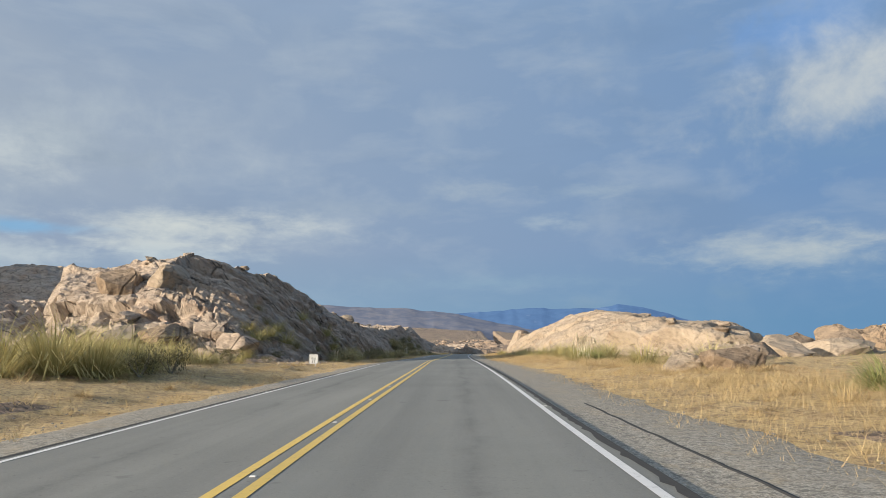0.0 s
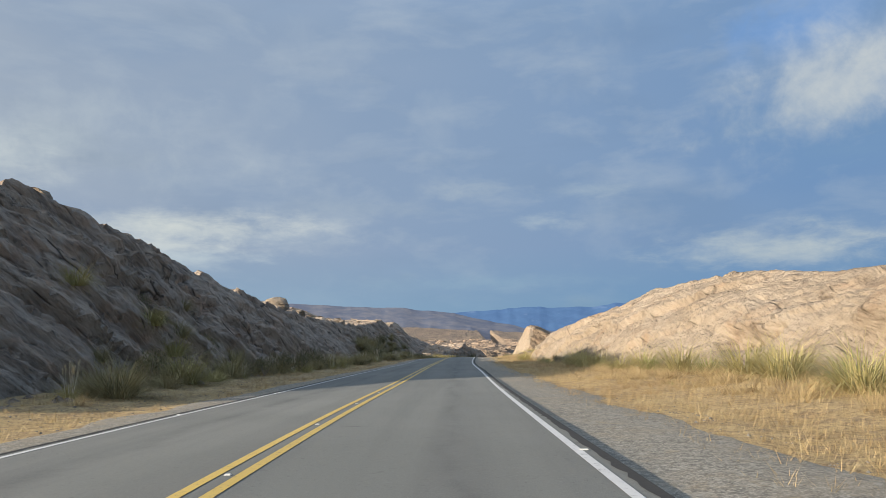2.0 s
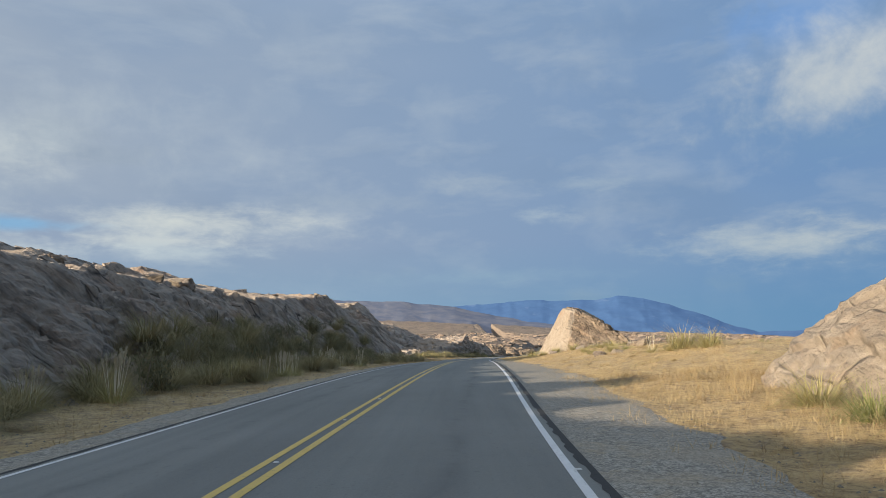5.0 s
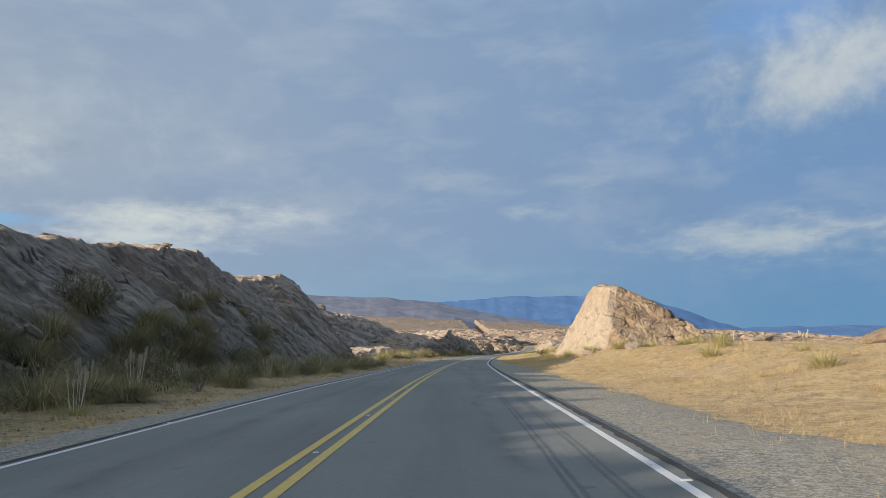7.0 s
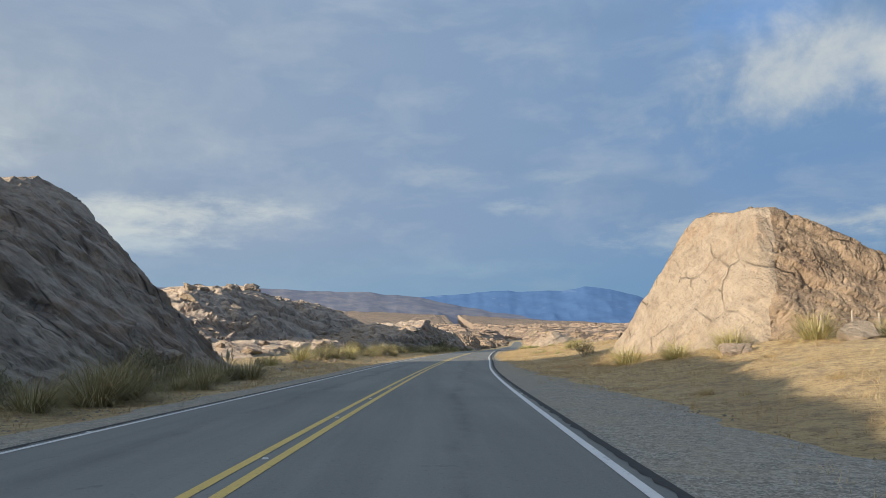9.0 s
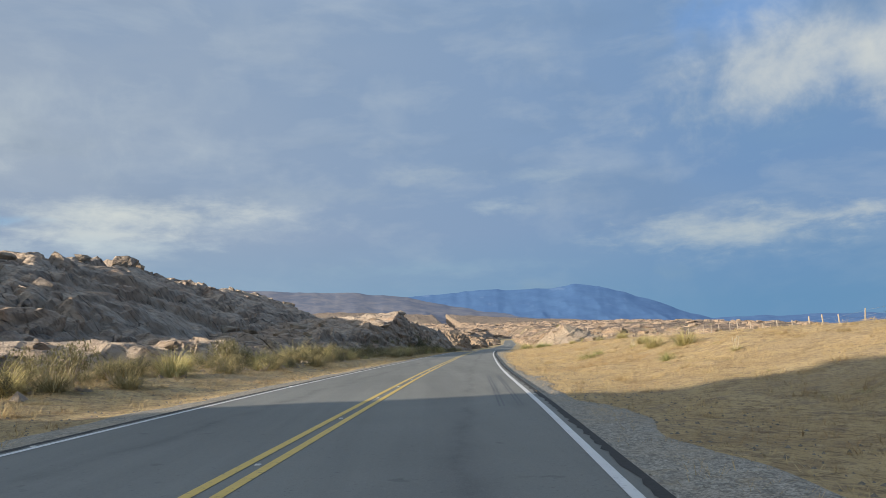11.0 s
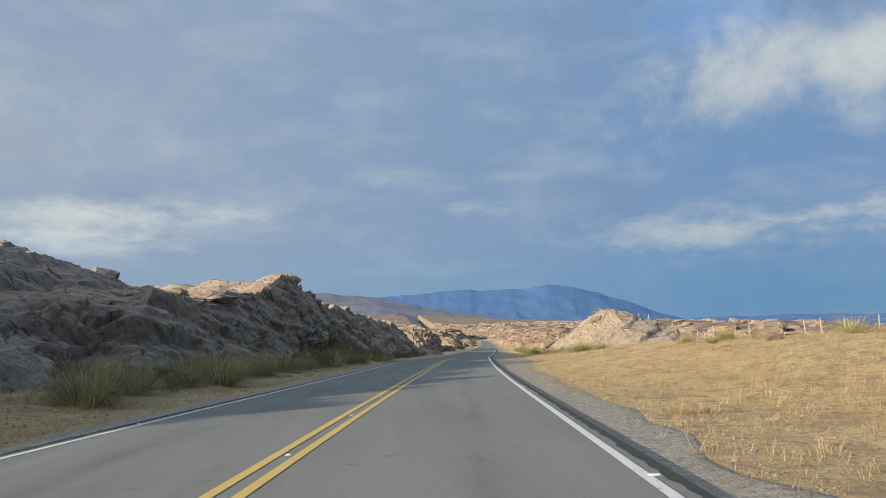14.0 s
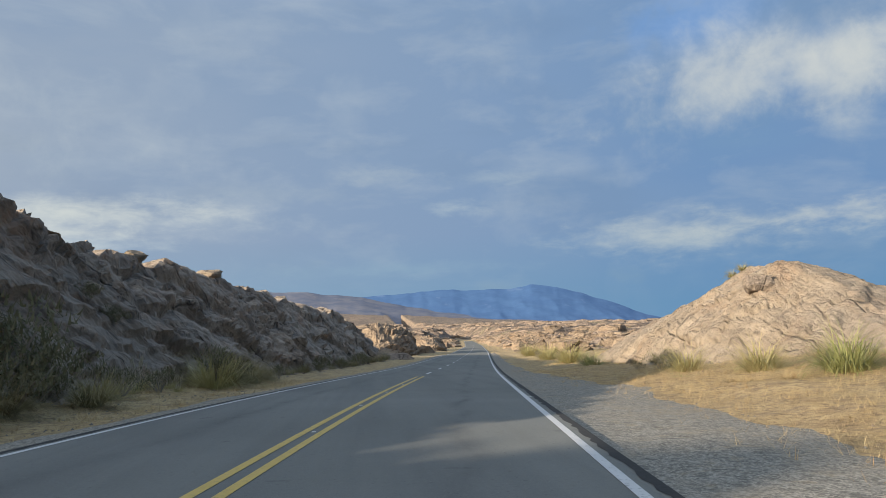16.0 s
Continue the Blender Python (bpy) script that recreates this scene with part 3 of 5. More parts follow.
def build_road():
    road = ribbon("road", -80, 900, 1.0, [-LANE - 0.26, -LANE - 0.2, -1.8, 0, 0.99, 1.8, LANE + 0.2, LANE + 0.26], [-0.14, 0.0, 0, 0, 0, 0, 0, -0.14], ASPHALT)
    flat = road.data.uv_layers.new(name="across_along").data
    for loop, at in zip(road.data.loops, flat):
        p = road.data.vertices[loop.vertex_index].co
        at.uv = (p.x - float(road_x(p.y)), p.y)
    tagged(road, "worn grey two-lane asphalt road running through rocks", "road", kind="structure")
    lines = [("edge_line_right", LANE - 0.05, LANE + 0.05, -80, 900, PAINT_WHITE), ("edge_line_left", -LANE - 0.05, -LANE + 0.05, -80, 900, PAINT_WHITE),
             ("centre_line_right", 0.075, 0.185, -80, 345, PAINT_YELLOW), ("centre_line_left", -0.185, -0.075, -80, 345, PAINT_YELLOW)]
    for name, a, b, y0, y1, m in lines:
        ob = ribbon(name, y0, y1, 1.0, [a, b], 0.005, m, road)
        tagged(ob, "worn white painted edge line" if m is PAINT_WHITE else "worn yellow painted centre line")
    for k in range(40):
        y = 348 + 9.0 * k
        tagged(ribbon("centre_dash", y, y + 3.0, 1.0, [-0.06, 0.06], 0.005, PAINT_WHITE, road), "white painted centre dash")
    for name, label, side, inner, outer, step in (
            ("gravel_shoulder", "loose grey gravel shoulder beside the asphalt", 1, LANE + 0.24, GRAVEL_RIGHT, 0.4),
            ("gravel_shoulder", "narrow grey gravel shoulder along the far lane", -1, LANE + 0.24, GRAVEL_LEFT, 0.4)):
        ys = np.arange(-60, 430, step)
        edge = outer(ys) + 0.55 * fbm(np.stack([ys * 0.5, ys * 0, ys * 0 + side], -1), 4, 91)
        w = np.linspace(0, 1, 9)
        start = np.full(len(ys), inner)
        U = start[:, None] + (np.maximum(edge, start + 0.3) - start)[:, None] * w[None, :]
        Y = np.repeat(ys[:, None], 9, 1)
        X = road_x(Y) + side * U
        Z = land(X, Y) + 0.022 * (1 - smooth(0.72, 1.0, w))[None, :] - 0.05 * smooth(0.85, 1.0, w)[None, :]
        F = grid_faces(len(ys), 9)
        g = obj(name, mesh_of(name, np.stack([X, Y, Z], -1), F if side > 0 else F[:, ::-1]), GRAVEL)
        tagged(g, label, "gravel", kind="structure")
    return road


road = build_road()

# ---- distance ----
# distance haze is put into the base colour, with a faint emission added
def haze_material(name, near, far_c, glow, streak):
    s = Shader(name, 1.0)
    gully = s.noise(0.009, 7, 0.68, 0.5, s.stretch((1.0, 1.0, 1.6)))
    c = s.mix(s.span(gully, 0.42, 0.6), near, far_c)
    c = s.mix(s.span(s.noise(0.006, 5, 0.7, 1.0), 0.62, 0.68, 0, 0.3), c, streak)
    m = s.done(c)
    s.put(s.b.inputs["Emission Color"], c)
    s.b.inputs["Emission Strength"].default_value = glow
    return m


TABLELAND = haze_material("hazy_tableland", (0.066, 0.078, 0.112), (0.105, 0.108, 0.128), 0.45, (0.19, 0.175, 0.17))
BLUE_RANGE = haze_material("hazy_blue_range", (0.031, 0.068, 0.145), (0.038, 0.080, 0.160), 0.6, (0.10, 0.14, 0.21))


def skyline(name, label, dist, az, tops, depth, material, seed, rough=0.06):
    """A far range: heights in degrees over the level, given along its compass line."""
    a = np.linspace(az[0], az[-1], 420)
    top = np.interp(a, az, tops)
    top = top + rough * fbm(np.stack([a * 0.9, a * 0, a * 0], -1), 4, seed, 0.45)
    w = np.linspace(0, 1, 30)
    A, W = np.meshgrid(a, w, indexing="ij")
    r = dist + depth * (W - 1)
    H = np.tan(np.radians(top))[:, None] * dist
    x, y = 8 + r * np.sin(np.radians(A)), 190 + r * np.cos(np.radians(A))
    fold = fbm(np.stack([x * 0.006, y * 0.006, W * 1.5], -1), 5, seed + 4, 0.55, True)
    z = -90 + (H + 90 - 3) * W ** 1.35 + 16 * fold * np.sin(np.pi * W) 
    V = np.stack([x, y, z], -1)
    ob = obj(name, mesh_of(name, V, grid_faces(len(a), len(w))[:, ::-1]), material)
    return tagged(ob, label, "mountains", kind="structure")


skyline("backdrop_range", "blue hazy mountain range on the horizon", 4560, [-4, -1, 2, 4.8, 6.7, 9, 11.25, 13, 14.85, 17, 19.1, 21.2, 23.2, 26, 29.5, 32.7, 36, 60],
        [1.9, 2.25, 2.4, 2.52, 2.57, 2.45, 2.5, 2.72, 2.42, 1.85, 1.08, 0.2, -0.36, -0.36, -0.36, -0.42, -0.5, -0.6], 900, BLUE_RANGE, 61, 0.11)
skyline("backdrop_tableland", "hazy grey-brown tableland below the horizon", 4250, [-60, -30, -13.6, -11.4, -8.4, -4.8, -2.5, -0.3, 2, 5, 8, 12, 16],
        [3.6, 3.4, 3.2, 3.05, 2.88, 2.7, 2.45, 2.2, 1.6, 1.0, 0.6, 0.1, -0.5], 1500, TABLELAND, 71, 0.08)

# ---- rock ----
def facets(p, seed=0):
    """Distance to the nearest and second cell centre, a random number for the cell, and a plane tilted its own way over it."""
    i = np.floor(p).astype(np.int64)
    f1, f2 = np.full(p.shape[:-1], 9.0), np.full(p.shape[:-1], 9.0)
    who, tip = np.zeros(p.shape[:-1]), np.zeros(p.shape[:-1])
    for dx in (-1, 0, 1):
        for dy in (-1, 0, 1):
            for dz in (-1, 0, 1):
                cx, cy, cz = i[..., 0] + dx, i[..., 1] + dy, i[..., 2] + dz
                r = [rnd3(cx, cy, cz, seed + k) for k in range(4)]
                off = p - np.stack([cx + r[0], cy + r[1], cz + r[2]], -1)
                d = np.linalg.norm(off, axis=-1)
                near = d < f1
                f2 = np.where(near, f1, np.minimum(f2, d))
                who = np.where(near, r[3], who)
                lean = np.stack([(r[0] * 7.3) % 1, (r[1] * 9.1) % 1, (r[2] * 5.7) % 1], -1) * 2 - 1
                tip = np.where(near, (off * lean).sum(-1), tip)
                f1 = np.where(near, d, f1)
    return f1, f2, who, tip


def rock_relief(P, seed, size=2.2, lie=(0.25, 0.33, 0.9), depth=1.0, ledge=1.0, block=1.0):
    """Sheets along the bedding, tilted blocks with open joints, and grain. lie: the normal of the beds."""
    nb = np.array(lie) / np.linalg.norm(lie)
    Q = P + 0.4 * np.stack([fbm(P * 0.4, 2, seed + 41 + k) for k in range(3)], -1)
    h = Q @ nb + 0.8 * fbm(P * 0.15, 2, seed + 40)
    d = 0.0
    for k, (gap, amp) in enumerate(((1.9, 0.62), (0.7, 0.24), (0.27, 0.07))):
        f = h / gap + 0.3 * fbm(P * 0.45 / gap, 2, seed + 60 + k)
        saw = f - np.floor(f)
        vary = smooth(-0.35, 0.45, fbm(P * 0.3 / gap, 2, seed + 30 + k))
        d = d + ledge * amp * (smooth(0.0, 0.12, saw) * (1 - saw) - 0.42) * (0.15 + 1.05 * vary)
    S = (Q + 0.7 * (Q @ nb)[..., None] * nb) / size
    f1, f2, who, tip = facets(S, seed)
    g1, g2, who2, tip2 = facets(S * 2.4 + 5.1, seed + 9)
    mask = smooth(-0.15, 0.4, fbm(P * 0.11, 3, seed + 75))
    d = d + block * (0.15 + 0.85 * mask) * (0.5 * (who - 0.5) + 0.75 * tip - 0.5 * (1 - smooth(0.0, 0.08, f2 - f1)))
    d = d + block * (0.2 + 0.8 * mask) * (0.14 * (who2 - 0.5) + 0.2 * tip2 - 0.12 * (1 - smooth(0.0, 0.14, g2 - g1)))
    d = d + 0.6 * fbm(P * 0.14, 3, seed + 21) + 0.24 * fbm(P * 0.7, 5, seed + 22, 0.58) + 0.09 * fbm(P * 2.4, 3, seed + 23, 0.58, True)
    return d * depth


def grid_normals(V):
    dr, dc = np.gradient(V, axis=0), np.gradient(V, axis=1)
    n = np.cross(dc, dr)
    return n / np.maximum(np.linalg.norm(n, axis=-1, keepdims=True), 1e-6)


SURFACES = {}


def ridge(name, label, rows, material, step=0.35, seed=1, size=2.2, lie=(0.25, 0.33, 0.9), depth=1.0, side=-1, bulge=0.10, sigma=2.0, key="", face=9.0, top=11.0, ledge=1.0, block=1.0, gully=0.0, smooth_shade=False, front=0.0, shelf=None):
    """A long outcrop. rows: station, toe u, crest u, crest height over the road, back u, back height; u from the road's centre, away from it."""
    rows = np.array(rows, float)
    ys = np.arange(rows[0, 0], rows[-1, 0] + step / 2, step)
    cols = [np.interp(ys, rows[:, 0], rows[:, k]) for k in range(1, 6)]
    n = max(3, int(sigma / step) * 2 + 1)
    ker = np.hanning(n + 2)[1:-1]
    cols = [np.convolve(np.pad(c, n // 2, mode="edge"), ker / ker.sum(), "valid") for c in cols]
    toe, crest, ch, back, bh = [c[:, None] for c in cols]
    nf, nt, nd = int(face / step), int(top / step / 2.5), 8
    w = np.linspace(0, 1, nf)[None, :]
    v = np.linspace(0, 1, nt + 1)[1:][None, :]
    e = np.linspace(0, 1, nd + 1)[1:][None, :]
    face_u = toe + (crest - toe) * w
    face_z = -1.0 + (ch + 1.0) * (w + bulge * np.sin(w * np.pi))
    top_u = crest + (back - crest) * v
    top_z = ch + (bh - ch) * v ** 1.5
    down_u = back + 5.0 * e
    down_z = bh - (bh + 3.0) * e
    u, z = np.concatenate([face_u, top_u, down_u], 1), np.concatenate([face_z, top_z, down_z], 1)
    Y = np.repeat(ys[:, None], u.shape[1], 1)
    V = np.stack([axis_x(Y) + side * u, Y, axis_z(Y) + z], -1)
    N = grid_normals(V)
    N = N * np.sign(N[..., 2:3] + 1e-9)
    rugged = block + front * (1 - smooth(rows[0, 0] + 9, rows[0, 0] + 22, Y))
    d = rock_relief(V, seed, size, lie, depth, ledge, rugged)
    if gully:
        # runnels that slant down the face
        slant = np.stack([Y * 0.36 + z * 0.36, z * 0.05, Y * 0.0 + seed], -1)
        thin = np.stack([Y * 1.1 + z * 1.1, z * 0.12, Y * 0.0 + seed + 7], -1)
        onface = np.concatenate([np.ones((1, nf)), np.zeros((1, nt + nd))], 1)
        keep = 0.35 + 0.65 * smooth(-0.3, 0.4, fbm(V * 0.09, 2, seed + 95))
        d = d - gully * onface * keep * (smooth(0.42, 0.8, fbm(slant, 3, seed + 88, 0.45, True)) + 0.28 * smooth(0.25, 0.8, fbm(thin, 2, seed + 89, 0.5, True)))
    if shelf:
        # a hollow under a jutting sheet: stations, heights over the road, depth
        y0, y1, h0, h1, deep = shelf
        hh = z + 0.5 * fbm(V * 0.35, 3, seed + 97)
        along = smooth(y0, y0 + 3, Y) * (1 - smooth(y1 - 3, y1, Y)) * smooth(-0.35, 0.1, fbm(V * 0.22, 2, seed + 98))
        d = d - deep * along * (smooth(h0 - 0.5, h0 + 0.2, hh) * (1 - smooth(h1 - 0.12, h1 + 0.08, hh))) + 0.3 * along * smooth(h1, h1 + 0.15, hh) * (1 - smooth(h1 + 0.5, h1 + 1.2, hh))
    fade = smooth(0, 0.12, np.concatenate([w, 1 + v, 1 + e], 1))
    V = V + N * (d * (0.35 + 0.65 * fade))[..., None]
    SURFACES[key] = (V, ys, nf)
    thing = new(name)
    for pname, a, b in (("rock_face", 0, nf + 1), ("rock_crest", nf, V.shape[1])):
        W = V[:, a:b]
        G = grid_faces(*W.shape[:2])
        obj(pname, mesh_of(pname, W, G[:, ::-1] if side < 0 else G, smooth_shade), material, thing)
    return tagged(thing, label, "rock outcrop")


def dome(name, label, centre, radii, height, material, power=2.2, seed=1, size=2.0, depth=1.0, turn=0.0, n=90, lean=(0, 0), cuts=(), lie=(0.1, 0.2, 0.95), ledge=1.0, block=1.0, category="rock outcrop", sunny=None):
    """A rounded outcrop over an oval base; power sets how blocky its section is; cuts: planes (nx, ny, nz, d) that slice it."""
    rings = int(n * 0.6)
    th = np.linspace(0, 2 * np.pi, n * 2, endpoint=False)[None, :]
    w = np.linspace(0, 1, rings)[:, None]
    r = np.cos(w * np.pi / 2) ** (2 / power)
    zz = np.sin(w * np.pi / 2) ** (2 / power)
    c, s = math.cos(radians(turn)), math.sin(radians(turn))
    ex, ey = radii[0] * r * np.cos(th), radii[1] * r * np.sin(th)
    X, Y = c * ex - s * ey + lean[0] * zz, s * ex + c * ey + lean[1] * zz
    L = np.stack([X, Y, height * zz + 0 * th], -1)
    for nx, ny, nz, dd in cuts:
        k = np.array([nx, ny, nz]) / math.sqrt(nx * nx + ny * ny + nz * nz)
        over = L @ k - dd
        over = 0.5 * (over + np.sqrt(over * over + 0.012)) - 0.02
        # drawn in towards the base's middle, so that no face folds over another
        L = L * (1 - over / np.maximum(L @ k, 0.5))[..., None]
    V = L + np.array(centre)
    N = L / np.array([radii[0], radii[1], height]) ** 2 + 1e-6
    N = N / np.maximum(np.linalg.norm(N, axis=-1, keepdims=True), 1e-5)
    d = rock_relief(V, seed, size, lie, depth, ledge, block)
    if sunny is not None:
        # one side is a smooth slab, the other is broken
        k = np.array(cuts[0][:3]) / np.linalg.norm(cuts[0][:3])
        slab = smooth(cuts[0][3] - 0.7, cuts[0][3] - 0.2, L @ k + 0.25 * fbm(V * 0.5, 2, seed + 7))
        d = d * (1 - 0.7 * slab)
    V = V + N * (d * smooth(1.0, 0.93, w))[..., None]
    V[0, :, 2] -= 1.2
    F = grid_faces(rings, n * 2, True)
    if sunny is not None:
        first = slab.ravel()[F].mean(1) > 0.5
        # the sunward slab takes a paler granite; its sunlit tone is in the colour
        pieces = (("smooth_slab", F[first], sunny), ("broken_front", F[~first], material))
    else:
        high = np.arange(len(F)) // (n * 2) > rings * 0.45
        pieces = (("rock_top", F[high], material), ("rock_side", F[~high], material))
    thing = new(name)
    for pname, G, m in pieces:
        used, back = np.unique(G, return_inverse=True)
        obj(pname, mesh_of(pname, V.reshape(-1, 3)[used], back.reshape(G.shape), False), m, thing)
    return tagged(thing, label, category)


ridge("rock_ridge", "long grey weathered granite ridge with boulders beside the road", [
    (49, 11.0, 18.0, -1.6, 27, -1.6), (52, 10.2, 19.0, 1.0, 28, 0.6), (54.5, 9.9, 20.4, 3.6, 29, 2.8), (57, 9.8, 21.8, 6.5, 30.5, 6.0), (60, 9.9, 22.2, 8.9, 31.5, 8.2), (63, 10.1, 21.6, 9.4, 32, 8.0), (67, 10.3, 19.8, 9.3, 33, 7.6), (71, 10, 17.6, 8.9, 33, 7.2),
    (78, 9.6, 16.5, 8.4, 32, 7.0), (84, 9.5, 16.2, 7.7, 32, 6.6), (90, 9.4, 15.8, 6.9, 32, 6.4), (97, 9.3, 15.6, 6.0, 32, 6.2), (105, 9.3, 15.5, 5.4, 32, 6.0), (116, 9.3, 15.6, 5.2, 32, 6.3), (127, 9.4, 15.8, 5.1, 32, 6.4), (135, 9.6, 15.6, 4.9, 30, 8.4),
    (150, 10.5, 16.5, 5.4, 30, 9.0), (168, 10.5, 17.0, 6.3, 30, 9.4), (178, 9.9, 16.6, 6.9, 32, 9.4), (186, 9.4, 16.4, 7.9, 34, 9.4), (190, 9.3, 16.5, 8.2, 34, 9.0), (193, 9.2, 16.6, 7.8, 34, 8.6), (196.5, 9.1, 16.8, 7.2, 34, 8.0), (201, 8.9, 17.0, 7.4, 34, 7.6), (206, 8.8, 17.2, 8.2, 34, 7.4),
    (212.2, 8.8, 17.2, 9.3, 34, 6.6), (215, 9.2, 17.0, 8.1, 34, 5.4), (218.5, 10.2, 17.0, 6.5, 34, 3.8), (222, 11.6, 17.4, 4.3, 33, 2.0), (226, 14.0, 18.6, 1.4, 31, 0.0), (230, 17.0, 20.0, -1.5, 30, -1.5)], ROCK_GREY, 0.16, 3, 3.0, key="left", face=11.0, top=14.0, gully=1.1, ledge=1.0, block=0.6, front=0.45, shelf=(49, 60, 3.6, 4.8, 1.0))
ridge("rock_ridge", "low broken granite ledges with a jagged crest beside the road", [
    (234, 14, 18, -1.5, 40, -1.5), (238, 12, 17, 0.6, 40, 1.0), (250, 10.5, 16, 1.4, 36, 2.6), (270, 10.0, 15.5, 2.0, 34, 3.6), (285, 9.6, 14.4, 2.4, 34, 4.6), (300, 9.4, 14.0, 3.4, 32, 4.8), (312, 9.2, 12.4, 4.2, 30, 4.8), (317, 9.1, 12.0, 4.7, 30, 4.8), (323, 9.0, 11.6, 5.0, 30, 5.0), (326.5, 8.9, 11.4, 6.3, 30, 5.4), (329, 8.9, 11.3, 6.8, 30, 5.6),
    (334, 9.0, 11.8, 6.3, 30, 5.6), (341, 9.2, 13.2, 6.5, 30, 5.8), (347, 9.3, 13.4, 5.6, 30, 5.6), (358, 9.4, 13.4, 5.8, 30, 5.5), (372, 9.5, 13.4, 5.5, 30, 5.0), (385, 9.5, 13.5, 5.1, 30, 4.4), (400, 9.6, 13.6, 4.6, 28, 3.4), (410, 10, 14, 3.0, 28, 2.0), (417, 12, 16, -1.5, 26, -1.5)], ROCK_GREY, 0.18, 33, 2.0, (0.2, 0.15, 0.95), key="left2", face=8.0, top=12.0, gully=0.5, block=0.8, ledge=1.2)
ridge("rock_outcrop", "broad layered granite hill behind the roadside ledges", [
    (250, 22, 34, -1.5, 56, -1.5), (256, 19.5, 33, 5.6, 58, 5.0), (268, 18.5, 34, 9.0, 60, 7.4), (282, 18, 35, 10.5, 62, 8.0), (296, 17.5, 37, 10.8, 64, 8.0), (314, 17.5, 38.5, 10.9, 64, 8.0), (334, 18, 38.5, 11.2, 64, 7.8), (346, 20, 38, 10.5, 62, 7.0), (362, 25, 38, 7.6, 60, 5.0), (380, 28, 40, 4.0, 58, 2.5), (390, 30, 40, -1.5, 56, -1.5)],
    ROCK_GREY, 0.34, 53, 3.0, (0.15, 0.1, 0.98), 1.0, key="hill", face=22.0, top=16.0, ledge=1.5, block=1.2, bulge=0.16)
ridge("rock_outcrop", "tall tan granite whaleback with a smooth sunlit face", [
    (47, 24.0, 28.0, -1.5, 36, -1.5), (51, 20.0, 25.0, 0.4, 34, 0.0), (57, 17.0, 22.4, 1.9, 34, 0.2), (63, 14.6, 20.4, 3.0, 35, 0.4), (70, 12.4, 19.0, 4.0, 36, 0.6), (80, 10.8, 18.6, 4.9, 36, 0.6), (88, 10.0, 18.0, 5.5, 36, 0.6), (95, 9.7, 17.0, 5.0, 35, 0.6),
    (101, 9.6, 16.0, 4.6, 34, 0.6), (106, 9.4, 15.2, 3.8, 33, 0.6), (112, 9.0, 14.0, 3.7, 31, 0.6), (118, 9.0, 13.4, 3.1, 28, 0.4), (123, 9.8, 12.9, 1.9, 24, 0.2), (128, 11, 13.2, -1.2, 22, -1.2)], ROCK_TAN, 0.17, 7, 3.4, (-0.25, 0.1, 0.95), 0.75, 1, 0.16, 3.0, "right", 11.0, 14.0, 1.0, 0.2, front=1.35, shelf=(54, 76, 0.8, 1.9, 1.0))
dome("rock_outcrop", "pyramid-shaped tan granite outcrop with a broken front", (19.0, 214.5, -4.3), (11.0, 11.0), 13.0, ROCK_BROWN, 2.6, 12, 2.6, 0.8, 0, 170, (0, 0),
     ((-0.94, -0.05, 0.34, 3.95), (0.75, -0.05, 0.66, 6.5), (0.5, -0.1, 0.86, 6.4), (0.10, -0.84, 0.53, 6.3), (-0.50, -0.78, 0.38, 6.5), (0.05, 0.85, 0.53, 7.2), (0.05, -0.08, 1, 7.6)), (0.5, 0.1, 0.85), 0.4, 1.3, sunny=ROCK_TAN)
ridge("rock_outcrop", "low tan granite outcrop with a slabby sunlit face", [
    (325, 18, 20, -1.4, 30, -1.2), (329, 14.5, 18.5, 0.1, 29, 0.0), (333, 12.6, 17.4, 0.4, 26, 0.0), (337, 10.8, 16.4, 1.6, 24, 0.2), (342, 9.6, 15.4, 3.8, 22, 1.2), (346, 9.0, 14.8, 3.9, 22, 1.2), (351, 9.0, 13.8, 3.0, 22, 0.8), (358, 9.2, 12.6, 1.5, 21, 0.2), (363, 10.5, 12.5, -1.0, 20, -1.0)],
    ROCK_TAN, 0.16, 17, 2.2, (-0.6, 0.35, 0.7), 0.6, 1, 0.12, 1.5, "right3", 8.0, 9.0, 0.9, 0.9)
